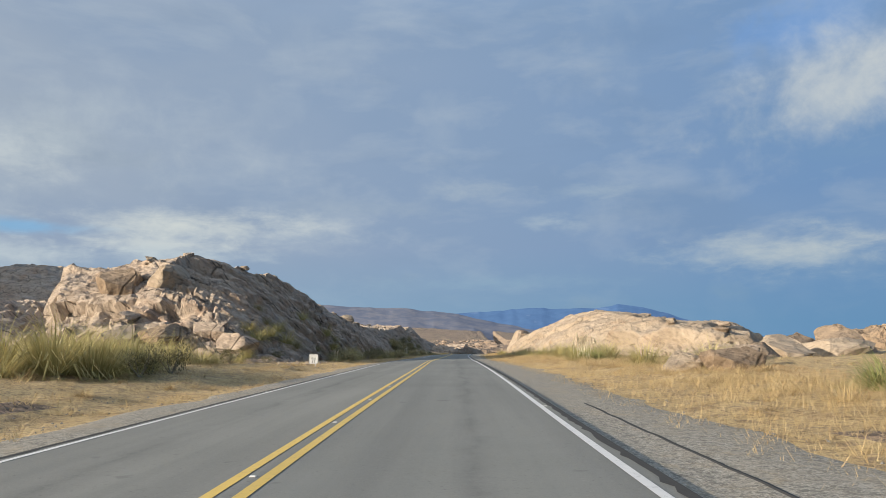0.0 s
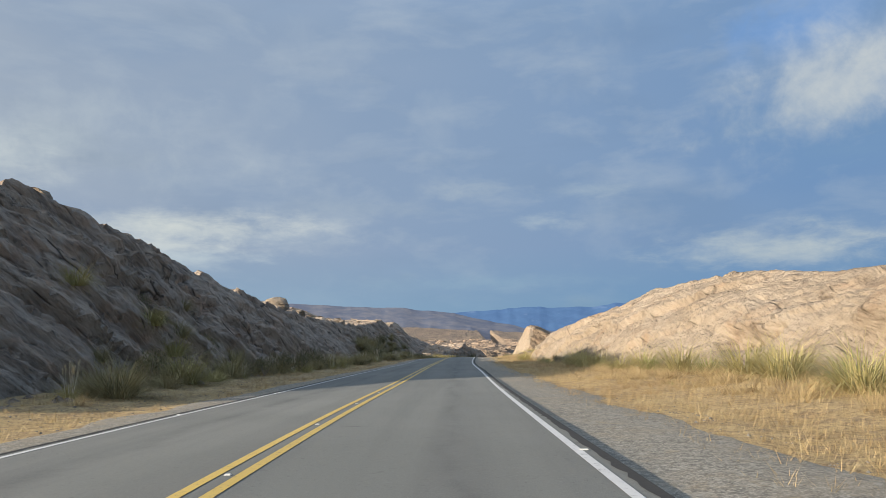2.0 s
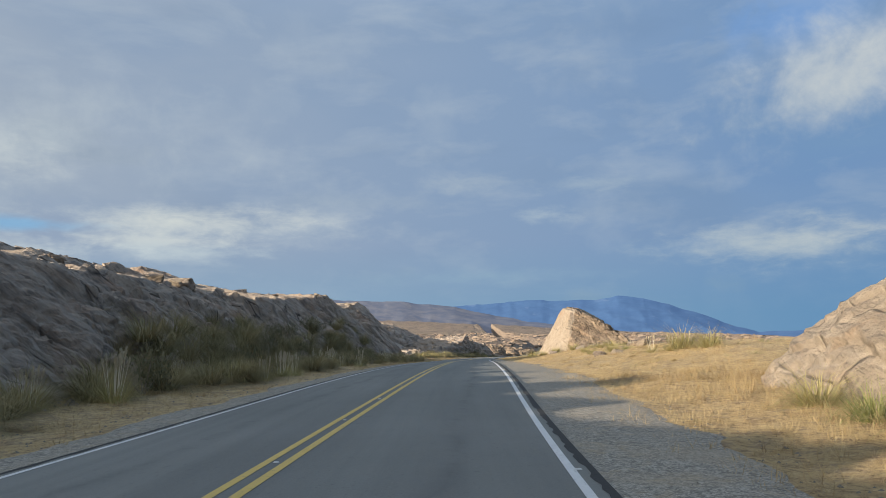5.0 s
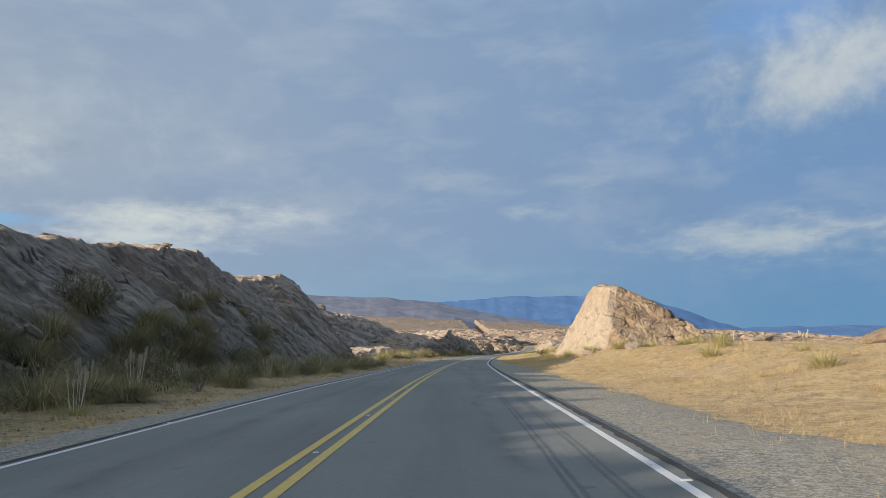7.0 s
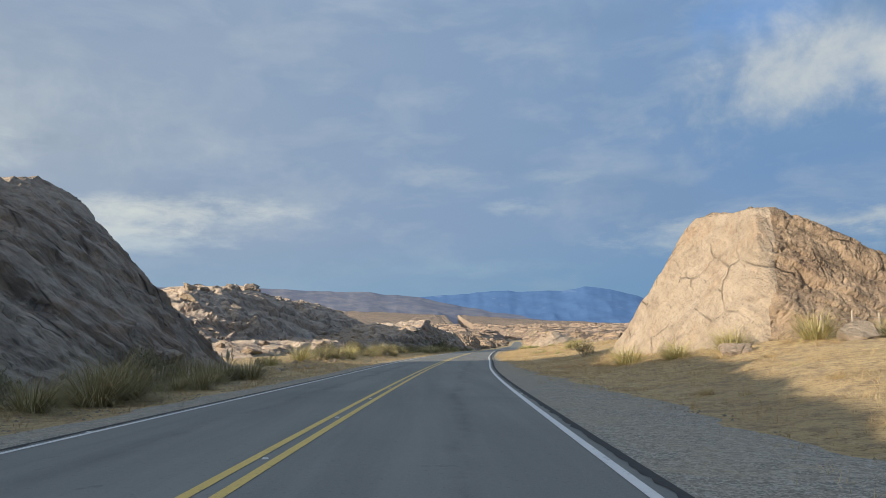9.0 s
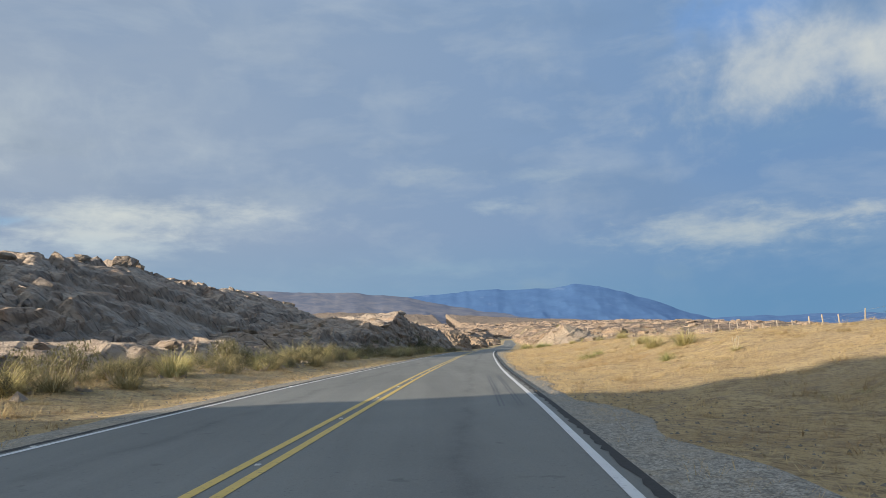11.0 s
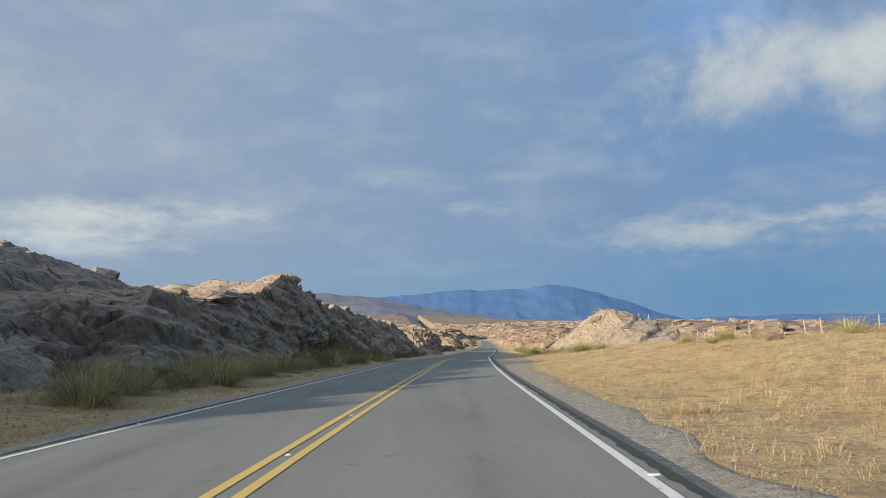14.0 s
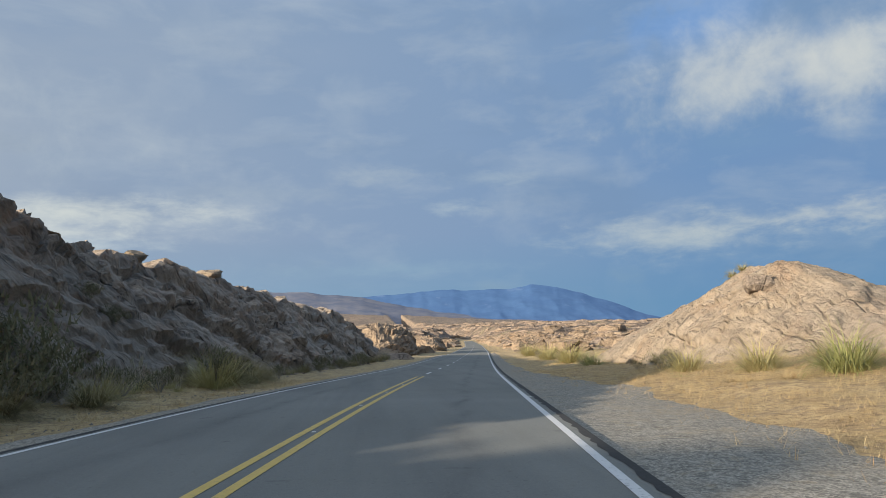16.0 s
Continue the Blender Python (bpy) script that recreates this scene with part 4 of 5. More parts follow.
# outlying humps
for label, c, r, h, m, p, seed in (
        ("grey granite hump behind the roadside ridge", (-37, 126, 1.0), (9, 12), 7.0, ROCK_GREY, 2.0, 101),
        ("layered grey granite slope beyond the verge", (-42, 66, -1.0), (13, 17), 6.6, ROCK_GREY, 1.8, 102),
        # out of view: added to shade the layered slope and the back ridge
        ("tall unseen granite hill added to shade the rock slopes", (-100, 64, -1.0), (22, 24), 26.0, ROCK_GREY, 2.0, 103),
        ("high grey granite back ridge", (-62, 100, 0.0), (20, 30), 12.5, ROCK_GREY, 1.9, 104),
        ("low pale granite hump in the dry grass", (48, 80, -1.0), (9, 9), 2.7, ROCK_BROWN, 2.0, 105),
        ("weathered granite knob by the far bend", (15.5, 446, -12.0), (7.5, 20), 6.0, ROCK_BROWN, 2.4, 107),
        ("broken granite hump by the far bend", (29, 498, -14.0), (5, 16), 4.6, ROCK_BROWN, 2.1, 108),
        ("low granite bank beside the far road", (60, 455, -12.5), (9, 7), 3.0, ROCK_BROWN, 2.0, 109),
        ("long granite bank on the plain", (92, 420, -13.0), (9, 6), 3.2, ROCK_BROWN, 2.0, 110),
        ("low layered granite bank", (128, 500, -14.5), (12, 7), 3.4, ROCK_BROWN, 2.0, 111)):
    dome("rock_outcrop", label, c, r, h, m, p, seed, 2.6, 1.0, 0 if seed in (107, 108) else seed * 37 % 180, 58, ledge=1.3)
for c, r in (((147, 548, -15.5), (9, 5)), ((163, 543, -15.5), (7, 4.5)), ((196, 590, -19), (9, 5)), ((120, 610, -15), (8, 5))):
    dome("rock_outcrop", "flat-topped rock with a shaded cliff on the plain", c, r, 5.0, ROCK_BROWN, 4.0, 120, 2.2, 0.7, 0, 40, (0, 0), ((0.75, -0.66, 0.05, 3.0),))

# ---- loose boulders ----
def boulder_mesh(seed, n=24, square=4.5, planes=14):
    th = np.linspace(0, 2 * np.pi, n, endpoint=False)[None, :]
    ph = np.linspace(-np.pi / 2, np.pi / 2, n * 2 // 3)[:, None]
    D = np.stack([np.cos(ph) * np.cos(th), np.cos(ph) * np.sin(th), np.sin(ph) + 0 * th], -1)
    # a rounded block: softened maximum norm, then planes knocked off
    r = (np.abs(D) ** square).sum(-1) ** (-1 / square)
    V = D * r[..., None]
    rg = np.random.RandomState(seed)
    for _ in range(planes):
        k = rg.normal(size=3)
        k /= np.linalg.norm(k)
        over = np.maximum(V @ k - rg.uniform(0.55, 0.92), 0)
        V = V - over[..., None] * k
    V = V * (1.12 + 0.16 * fbm(V * 1.6, 4, seed)[..., None] + 0.10 * fbm(V * 5, 3, seed + 5, 0.6)[..., None])
    return mesh_of("boulder", V, grid_faces(V.shape[0], n, True), planes < 10)


BOULDERS = [boulder_mesh(300 + k) for k in range(7)] + [boulder_mesh(320, 36, 2.3, 5)]
for k, me in enumerate(BOULDERS):
    me.materials.append((ROCK_TAN, ROCK_GREY, ROCK_BROWN)[k % 3] if k < 7 else ROCK_TAN)


def settled(x, y, z, size):
    """The height at which a block sits on what lies under it."""
    best = float(land(np.array([x]), np.array([y]))[0])
    for V, ys, nf in SURFACES.values():
        if ys[0] < y < ys[-1]:
            d = (V[..., 0] - x) ** 2 + (V[..., 1] - y) ** 2
            k = int(np.argmin(d))
            if d.flat[k] < 0.6:
                best = max(best, float(V[..., 2].flat[k]))
    return best + 0.35 * size[2]


def boulder(k, x, y, z, size, turn=0.0, label="", group=""):
    z = z if group or size[2] > 1.25 else settled(x, y, z, size)
    ob = new("boulder", BOULDERS[k])
    ob.matrix_basis = Matrix.LocRotScale((x, y, z), Euler((0.15 * math.sin(turn), 0.12 * math.cos(turn * 2), turn)), Vector(size))
    return tagged(ob, label or "weathered granite boulder on the rock", "boulder", group)


for k, x, y, z, size, turn, label in (
        (7, -17.9, 111.6, 4.6, (1.35, 1.1, 0.78), 0.3, "rounded tan boulder balanced on the ridge crest"),
        (1, -19.5, 113.4, 4.6, (0.7, 0.6, 0.45), 1.3, "small dark boulder beside the balanced one"),
        (2, -27.8, 57.4, 6.2, (1.75, 1.6, 1.7), 0.2, "huge split granite block at the front of the ridge"),
        (3, -24.2, 58.4, 6.2, (1.6, 1.4, 1.5), 0.9, "tall pale granite block beside a deep crack"),
        (4, -19.2, 54.6, 2.4, (1.3, 1.1, 0.8), 0.4, "square granite block wedged in the slope"),
        (5, -22.4, 53.4, 1.6, (1.6, 1.3, 0.8), 1.0, "rust-coloured granite block low on the slope"),
        (6, -25.8, 52.6, 1.5, (1.5, 1.3, 1.1), 2.0, "loose granite block at the foot of the slope"),
        (0, -28.5, 51.5, 0.9, (1.2, 1.0, 0.9), 2.6, "loose granite block at the foot of the slope"),
        (1, -17.0, 54.0, 1.2, (1.5, 1.3, 0.9), 0.1, "flat granite slab on the slope"),
        (2, 10.6, 27.2, 0.2, (1.25, 0.9, 0.75), 0.2, "pale granite boulder in the dry grass"),
        (3, 8.9, 28.6, 0.05, (0.95, 0.8, 0.55), 1.2, "cracked pale boulder in the dry grass"),
        (4, 13.8, 35.5, 0.2, (1.1, 0.9, 0.55), 0.5, "pale granite boulder at the foot of the whaleback"),
        (5, 16.2, 39.0, 0.3, (1.4, 1.1, 0.7), 0.8, "grey granite boulder at the foot of the whaleback"),
        (6, 19.5, 44.0, 0.5, (1.9, 1.5, 1.0), 1.8, "large granite boulder at the end of the whaleback"),
        (0, 25.0, 48.0, 0.4, (2.4, 2.0, 1.1), 2.8, "large granite boulder at the end of the whaleback"),
        (2, 23.2, 50.0, 0.2, (2.0, 1.7, 1.5), 0.5, "dark cracked granite block below the whaleback"),
        (5, 27.6, 52.0, 0.5, (2.3, 1.9, 1.7), 1.4, "dark cracked granite block below the whaleback"),
        (1, 9.9, 152.5, -1.15, (0.5, 0.4, 0.26), 0.4, "pale boulder half sunk in the grass"),
        (0, 11.0, 151.8, -1.1, (0.55, 0.4, 0.28), 1.5, "pale boulder half sunk in the grass"),
        (0, 19.7, 183.4, 0.0, (0.65, 0.5, 0.42), 0.7, "pale square boulder in the grass plain"),
        (2, 16.3, 166.2, 0.0, (0.6, 0.55, 0.42), 1.9, "pale boulder in the grass plain"),
        (3, 15.6, 162.0, -1.2, (0.6, 0.5, 0.45), 0.6, "small pale boulder in the grass"),
        (0, 26.9, 306.4, -6.55, (0.85, 0.75, 0.65), 0.2, "lone pale boulder on the grass plain"),
        (5, 25.5, 303.5, -6.8, (0.4, 0.35, 0.25), 1.1, "small pale stone on the grass plain"),
        (4, 14.0, 206.5, -3.0, (0.6, 0.5, 0.35), 0.3, "granite block fallen at the foot of the outcrop"),
        (6, 17.5, 204.6, -2.7, (0.8, 0.7, 0.5), 1.3, "granite block fallen at the foot of the outcrop"),
        (2, 21.5, 205.0, -2.6, (0.7, 0.55, 0.4), 2.3, "granite block fallen at the foot of the outcrop"),
        (1, -0.2, 316.6, -1.95, (1.3, 1.0, 0.28), 0.2, "flat slab stacked on the jagged crest"),
        (0, 0.4, 317.8, -1.5, (1.0, 0.7, 0.30), 0.8, "flat slab lodged on the jagged crest"),
        (0, 3.1, 341.3, -0.75, (0.75, 0.7, 0.45), 0.2, "tan boulder perched on the ridge top"),
        (3, 1.9, 341.8, -0.75, (0.6, 0.55, 0.4), 1.2, "tan boulder perched on the ridge top"),
        (4, 29.6, 341.8, -4.9, (0.6, 0.5, 0.42), 0.4, "tan block on top of the slabby outcrop")):
    boulder(k, x, y, z, size, turn, label)


def strew(key, count, lo, hi, sizes, seed, group):
    """Loose blocks on the top of a ridge."""
    V, ys, nf = SURFACES[key]
    rg = np.random.RandomState(seed)
    for k in range(count):
        i, j = rg.randint(6, V.shape[0] - 6), nf + int((V.shape[1] - nf - 9) * rg.uniform(lo, hi))
        s = rg.uniform(*sizes) * rg.uniform(0.6, 1.0)
        p = V[i, j]
        boulder(rg.randint(7), p[0], p[1], p[2] + 0.18 * s, (s * rg.uniform(0.9, 1.5), s * rg.uniform(0.8, 1.2), s * rg.uniform(0.45, 0.85)), rg.uniform(0, 6), "loose granite block on the rocky crest", group)


strew("left", 95, -0.05, 0.6, (0.25, 0.8), 401, "blocks on the long ridge")
strew("left2", 150, -0.05, 0.8, (0.3, 1.0), 402, "blocks on the low ledges")
strew("hill", 50, -0.6, 0.4, (0.5, 1.5), 403, "blocks on the layered hill")
strew("right", 14, 0.0, 0.5, (0.3, 0.7), 404, "blocks on the whaleback")


def rubble(name, label, pts, sizes, material, seed):
    """Many small stones in one mesh."""
    rg = np.random.RandomState(seed)
    n = len(pts)
    base = np.array([(1, 0, 0), (0.2, 1, 0), (-0.9, 0.3, 0), (-0.2, -1, 0), (0.1, 0.05, 0.8), (0, 0, -0.6)], float)
    V = base[None] * rg.uniform(0.6, 1.3, (n, 6, 3)) * sizes[:, None, None]
    a = rg.uniform(0, 6.28, n)
    c, s = np.cos(a)[:, None], np.sin(a)[:, None]
    V = np.stack([V[..., 0] * c - V[..., 1] * s, V[..., 0] * s + V[..., 1] * c, V[..., 2]], -1) + pts[:, None, :]
    f = np.array([(0, 1, 4), (1, 2, 4), (2, 3, 4), (3, 0, 4), (1, 0, 5), (2, 1, 5), (3, 2, 5), (0, 3, 5)])
    F = (f[None] + (np.arange(n) * 6)[:, None, None]).reshape(-1, 3)
    return tagged(obj(name, mesh_of(name, V, F, False), material), label, "stones", kind="stuff")


def verge_points(n, y0, y1, u0, u1, seed, power=1.0):
    rg = np.random.RandomState(seed)
    y = rg.uniform(y0, y1, n)
    u = u0 + (u1 - u0) * rg.uniform(0, 1, n) ** power
    x = road_x(y) + u
    return np.stack([x, y, land(x, y)], -1), rg


P, rg = verge_points(15000, 0, 345, LANE + 0.3, 6.4, 411, 1.2)
rubble("gravel_stones", "loose grey gravel stones on the shoulder", P, rg.uniform(0.008, 0.024, len(P)) * rg.choice([1, 1, 1.7], len(P)), STONE, 412)
P, rg = verge_points(4500, 0, 345, -LANE - 0.5, -7.0, 413, 1.2)
rubble("gravel_stones", "loose stones along the far verge", P, rg.uniform(0.012, 0.045, len(P)), STONE, 414)
P, rg = verge_points(500, 0, 345, 6.5, 30, 415, 1.2)
rubble("field_stones", "pale stones scattered in the dry grass", P, rg.uniform(0.02, 0.06, len(P)), ROCK_BROWN, 416)
P, rg = verge_points(1400, 42, 400, -8.2, -11.0, 417, 1.0)
rubble("scree", "fallen granite pieces at the foot of the ridge", P, rg.uniform(0.05, 0.24, len(P)), ROCK_GREY, 418)


def far_rocks(label, n, seed, spot_of, w, h, material):
    """Eroded rock heads all over the far plain, one sheet of them."""
    rg = np.random.RandomState(seed)
    k, m = 7, 4
    x, y = spot_of(rg, n)
    u = x - road_x(np.minimum(y, 1200))
    keep = (np.abs(u) > 10) & ((y > 388) | (u > 60) | (u < -70))
    x, y = x[keep], y[keep]
    d = np.hypot(x - 10, y - 170)
    n = len(x)
    w, h = rg.uniform(*w, n) * (0.7 + d / 1100), rg.uniform(*h, n) * (0.7 + d / 1300)
    th = np.linspace(0, 2 * np.pi, k, endpoint=False)[None, None, :]
    ph = np.linspace(0, np.pi / 2, m)[None, :, None]
    jag = rg.uniform(0.55, 1.3, (n, m, k))
    X = w[:, None, None] * np.cos(ph) ** 0.6 * np.cos(th) * jag
    Y = 0.6 * w[:, None, None] * np.cos(ph) ** 0.6 * np.sin(th) * jag
    Z = h[:, None, None] * np.sin(ph) ** 0.7 * rg.uniform(0.7, 1.2, (n, m, k)) - 0.8
    V = np.stack([X + x[:, None, None], Y + y[:, None, None], Z + land(x, y)[:, None, None]], -1)
    f = grid_faces(m, k, True)
    F = (f[None] + (np.arange(n) * m * k)[:, None, None]).reshape(-1, 4)
    tagged(obj("far_rocks", mesh_of("far_rocks", V, F, False), material), label, "rocks", kind="stuff")


def wide_fan(rg, n):
    d = 230 + 2300 * rg.uniform(0, 1, n) ** 1.5
    a = np.radians(rg.uniform(-34, 44, n))
    return 10 + d * np.sin(a), 170 + d * np.cos(a)


def beside_far_road(rg, n):
    y = 392 + 420 * rg.uniform(0, 1, n) ** 1.2
    u = rg.choice([-1, 1], n) * (10 + 80 * rg.uniform(0, 1, n) ** 1.3)
    return road_x(y) + u, y


far_rocks("eroded brown rock heads scattered over the distant plain", 4000, 431, wide_fan, (1.5, 7.5), (0.8, 2.5), FAR_ROCK)
far_rocks("broken brown rocks crowding beside the far road", 1500, 432, beside_far_road, (1.2, 4.5), (0.9, 2.8), ROCK_BROWN)

# ---- grass and shrubs ----
def blade_mesh(root, length, width, turn, lean, droop, segs=1):
    """Tapered blades: arrays of root points, lengths, widths, headings, leans (radians off the vertical) and droop."""
    n = len(root)
    t = np.linspace(0, 1, segs + 1)[None, :]
    ang = lean[:, None] + droop[:, None] * t
    step = length[:, None] / segs
    mid = (ang[:, :-1] + ang[:, 1:]) / 2
    r = np.concatenate([np.zeros((n, 1)), np.cumsum(np.sin(mid) * step, 1)], 1)
    z = np.concatenate([np.zeros((n, 1)), np.cumsum(np.cos(mid) * step, 1)], 1)
    dx, dy = np.cos(turn)[:, None], np.sin(turn)[:, None]
    C = root[:, None, :] + np.stack([r * dx, r * dy, z], -1)
    half = width[:, None] * (1 - t ** 1.5) / 2
    S = np.stack([-dy * half, dx * half, 0 * half], -1)
    V = np.concatenate([C[:, :-1] - S[:, :-1], C[:, :-1] + S[:, :-1], C[:, -1:]], 1)
    m = 2 * segs + 1
    f = [(k, segs + k, segs + k + 1) for k in range(segs - 1)] + [(k, segs + k + 1, k + 1) for k in range(segs - 1)] + [(segs - 1, 2 * segs - 1, 2 * segs)]
    F = (np.array(f)[None] + (np.arange(n) * m)[:, None, None]).reshape(-1, 3)
    return V.reshape(-1, 3), F


def straw(name, label, n_tufts, y0, y1, u0, u1, seed, per=10, tall=(0.08, 0.35), width=0.009, power=1.0, material=None, avoid=None, bare=-0.12):
    """Low bunches of leaning blades, gathered into hummocks with bare patches between."""
    rg = np.random.RandomState(seed)
    m = n_tufts // 4
    yc = rg.uniform(y0, y1, m)
    uc = u0 + (u1 - u0) * rg.uniform(0, 1, m) ** power
    size = np.repeat(rg.uniform(0, 1, m) ** 1.5, 4)
    y, u = np.repeat(yc, 4) + rg.normal(0, 0.2, m * 4), np.repeat(uc, 4) + rg.normal(0, 0.2, m * 4)
    x = road_x(y) + u
    P = np.stack([x, y, 0 * x], -1)
    thick = fbm(P * 0.45, 3, 500) + 0.5 * fbm(P * 1.6, 2, 503)
    a = np.abs(u)
    edge = np.where(u > 0, GRAVEL_RIGHT(y), GRAVEL_LEFT(y))
    keep = (thick > bare - 0.35 * rg.uniform(0, 1, m * 4)) & (a > edge - 2.0 * rg.uniform(0, 1, m * 4) ** 2)
    if avoid is not None:
        keep &= ~avoid(y, u)
    x, y, u, a, edge, size = (q[keep] for q in (x, y, u, a, edge, size))
    n = len(x)
    grow = smooth(-0.25, 0.5, fbm(np.stack([x, y, 0 * x + 9], -1) * 0.16, 3, 510)) * smooth(0.2, 4.0, a - edge)
    h = tall[0] * (0.7 + 0.8 * size) + (tall[1] - tall[0]) * (0.25 * size + 0.85 * grow * (0.3 + 0.7 * size))
    root = np.repeat(np.stack([x, y, land(x, y) - 0.015], -1), per, 0)
    N = n * per
    spread = 0.03 + 0.22 * np.repeat(h, per)
    ang, rad = rg.uniform(0, 6.28, N), rg.uniform(0, 1, N) ** 0.5
    root[:, 0] += np.cos(ang) * rad * spread
    root[:, 1] += np.sin(ang) * rad * spread
    ln = np.repeat(h, per) * rg.uniform(0.5, 1.35, N)
    far = np.repeat(np.clip(np.abs(u) / 14, 1, 2.4), per)
    V, F = blade_mesh(root, ln, width * far * rg.uniform(0.6, 1.5, N), ang + rg.normal(0, 0.5, N), rg.uniform(0.3, 1.5, N) ** 0.7 * 1.12, rg.uniform(0.0, 0.4, N), 1)
    return tagged(obj(name, mesh_of(name, V, F), material or STRAW), label, "grass", kind="stuff")


def under_rock(y, u):
    return (y > 50) & (y < 122) & (u > np.interp(y, [50, 57, 70, 90, 113, 122], [20, 17, 12.2, 9.8, 9.0, 11]) + 0.6)


straw("dry_grass", "short matted golden dry grass on the open verge", 34000, 2, 130, 4.8, 14, 501, 10, (0.15, 0.75), 0.0075, 1.0, None, under_rock, -0.32)
straw("dry_grass", "matted golden dry grass on the plain beside the road", 66000, 118, 350, 4.0, 15, 502, 9, (0.12, 0.38), 0.007, 1.2, None, None, -0.32)
straw("dry_grass", "golden dry grass over the wide plain", 17000, 118, 400, 14, 55, 503, 8, (0.18, 0.42), 0.016, 1.3, None, None, -0.2)
straw("dry_grass", "golden dry grass beyond the rocks", 5000, 0, 118, 15, 50, 504, 8, (0.2, 0.6), 0.018, 1.0, None, under_rock)
straw("dry_grass", "golden dry grass along the far verge", 24000, 2, 350, -4.6, -10.5, 505, 9, (0.14, 0.6), 0.012, 1.0, None, None, -0.2)
straw("dry_grass", "golden dry grass below the ridge", 8000, 2, 46, -10, -32, 506, 9, (0.2, 0.6), 0.014)
straw("green_grass", "tufts of fresh green grass in the straw", 2400, 2, 340, 8, 24, 507, 12, (0.12, 0.4), 0.009, 1.0, GREEN, under_rock, 0.3)


def pampas(seed, blades=190, tall=1.5, plumes=0, material=None, label="", wide=0.022):
    """A clump of arching blades, some with seed plumes on stalks."""
    rg = np.random.RandomState(seed)
    blades, wide = int(blades * 1.6), wide * 0.66
    root = np.zeros((blades, 3))
    a = rg.uniform(0, 6.28, blades)
    root[:, 0], root[:, 1] = np.cos(a) * rg.uniform(0, 0.28, blades), np.sin(a) * rg.uniform(0, 0.28, blades)
    V, F = blade_mesh(root, tall * rg.uniform(0.55, 1.15, blades), wide * rg.uniform(0.6, 1.3, blades), a + rg.normal(0, 0.4, blades), rg.uniform(0.05, 1.05, blades), rg.uniform(0.9, 2.2, blades), 2)
    thing = new("pampas_grass")
    obj("blades", mesh_of("blades", V, F), material or PAMPAS, thing)
    for k in range(plumes):
        b, q, h = rg.uniform(0, 6.28), rg.uniform(0.0, 0.16), tall * rg.uniform(0.85, 1.15)
        top = np.array([math.cos(b) * (0.2 + q * h), math.sin(b) * (0.2 + q * h), h])
        foot = np.array([math.cos(b) * 0.15, math.sin(b) * 0.15, 0.2])
        m = 90
        s = rg.uniform(0, 1, m)
        pts = foot + (top - foot) * (0.72 + 0.28 * s)[:, None]
        V1, F1 = blade_mesh(pts, 0.11 * np.sin(np.pi * (0.12 + 0.8 * s)) + 0.03, np.full(m, 0.02), rg.uniform(0, 6.28, m), rg.uniform(0.1, 0.5, m), rg.uniform(0, 0.4, m), 1)
        side = np.array([0.008, 0.004, 0])
        V2 = np.array([foot - side, foot + side, top + side * 0.5, top - side * 0.5])
        V = np.concatenate([V1, V2])
        F = np.concatenate([F1, np.array([(0, 1, 2), (0, 2, 3)]) + len(V1)])
        tagged(obj("plume", mesh_of("plume", V, F), PLUME, thing), "pale seed plume on a stalk")
    return tagged(thing, label, "grass clump")


def shrub(seed, leaves=900, material=None, label="", flat=0.8):
    rg = np.random.RandomState(seed)
    thing = new("shrub")
    stems = []
    for k in range(7):
        a, b = rg.uniform(0, 6.28), rg.uniform(0.1, 0.9)
        stems.append((np.array([math.cos(a) * 0.75 * b, math.sin(a) * 0.75 * b, rg.uniform(0.5, 1.1) * flat]), rg.uniform(0.25, 0.42)))
    bm = bmesh.new()
    for tip, _ in stems:
        d = Vector(tip)
        c = bmesh.ops.create_cone(bm, segments=5, radius1=0.03, radius2=0.008, depth=d.length, cap_ends=False)
        bmesh.ops.transform(bm, verts=c["verts"], matrix=Matrix.Translation(d * 0.5) @ d.to_track_quat("Z", "Y").to_matrix().to_4x4())
    part("branch", bm, POST_WOOD, thing, "grey twiggy branches")
    c = rg.randint(0, 7, leaves)
    D = rg.normal(size=(leaves, 3))
    D /= np.linalg.norm(D, axis=1, keepdims=True)
    R = np.array([s[1] for s in stems])[c] * rg.uniform(0.3, 1.0, leaves) ** 0.5
    pts = np.array([s[0] for s in stems])[c] * 0.92 + D * R[:, None] * np.array([1.15, 1.15, 0.9])
    pts[:, 2] = np.maximum(pts[:, 2], 0.02)
    V, F = blade_mesh(pts, rg.uniform(0.06, 0.16, leaves), rg.uniform(0.025, 0.05, leaves), rg.uniform(0, 6.28, leaves), rg.uniform(0.0, 1.4, leaves), rg.uniform(0, 0.6, leaves), 1)
    obj("foliage", mesh_of("foliage", V, F), material or BUSH, thing)
    return tagged(thing, label, "shrub")


def spot(x, y, z, s, turn, tilt=0.0):
    return Matrix.LocRotScale((x, y, z), Euler((0, tilt, turn)), Vector((s, s, s)))


HIDE = pose(0, -70, 0)
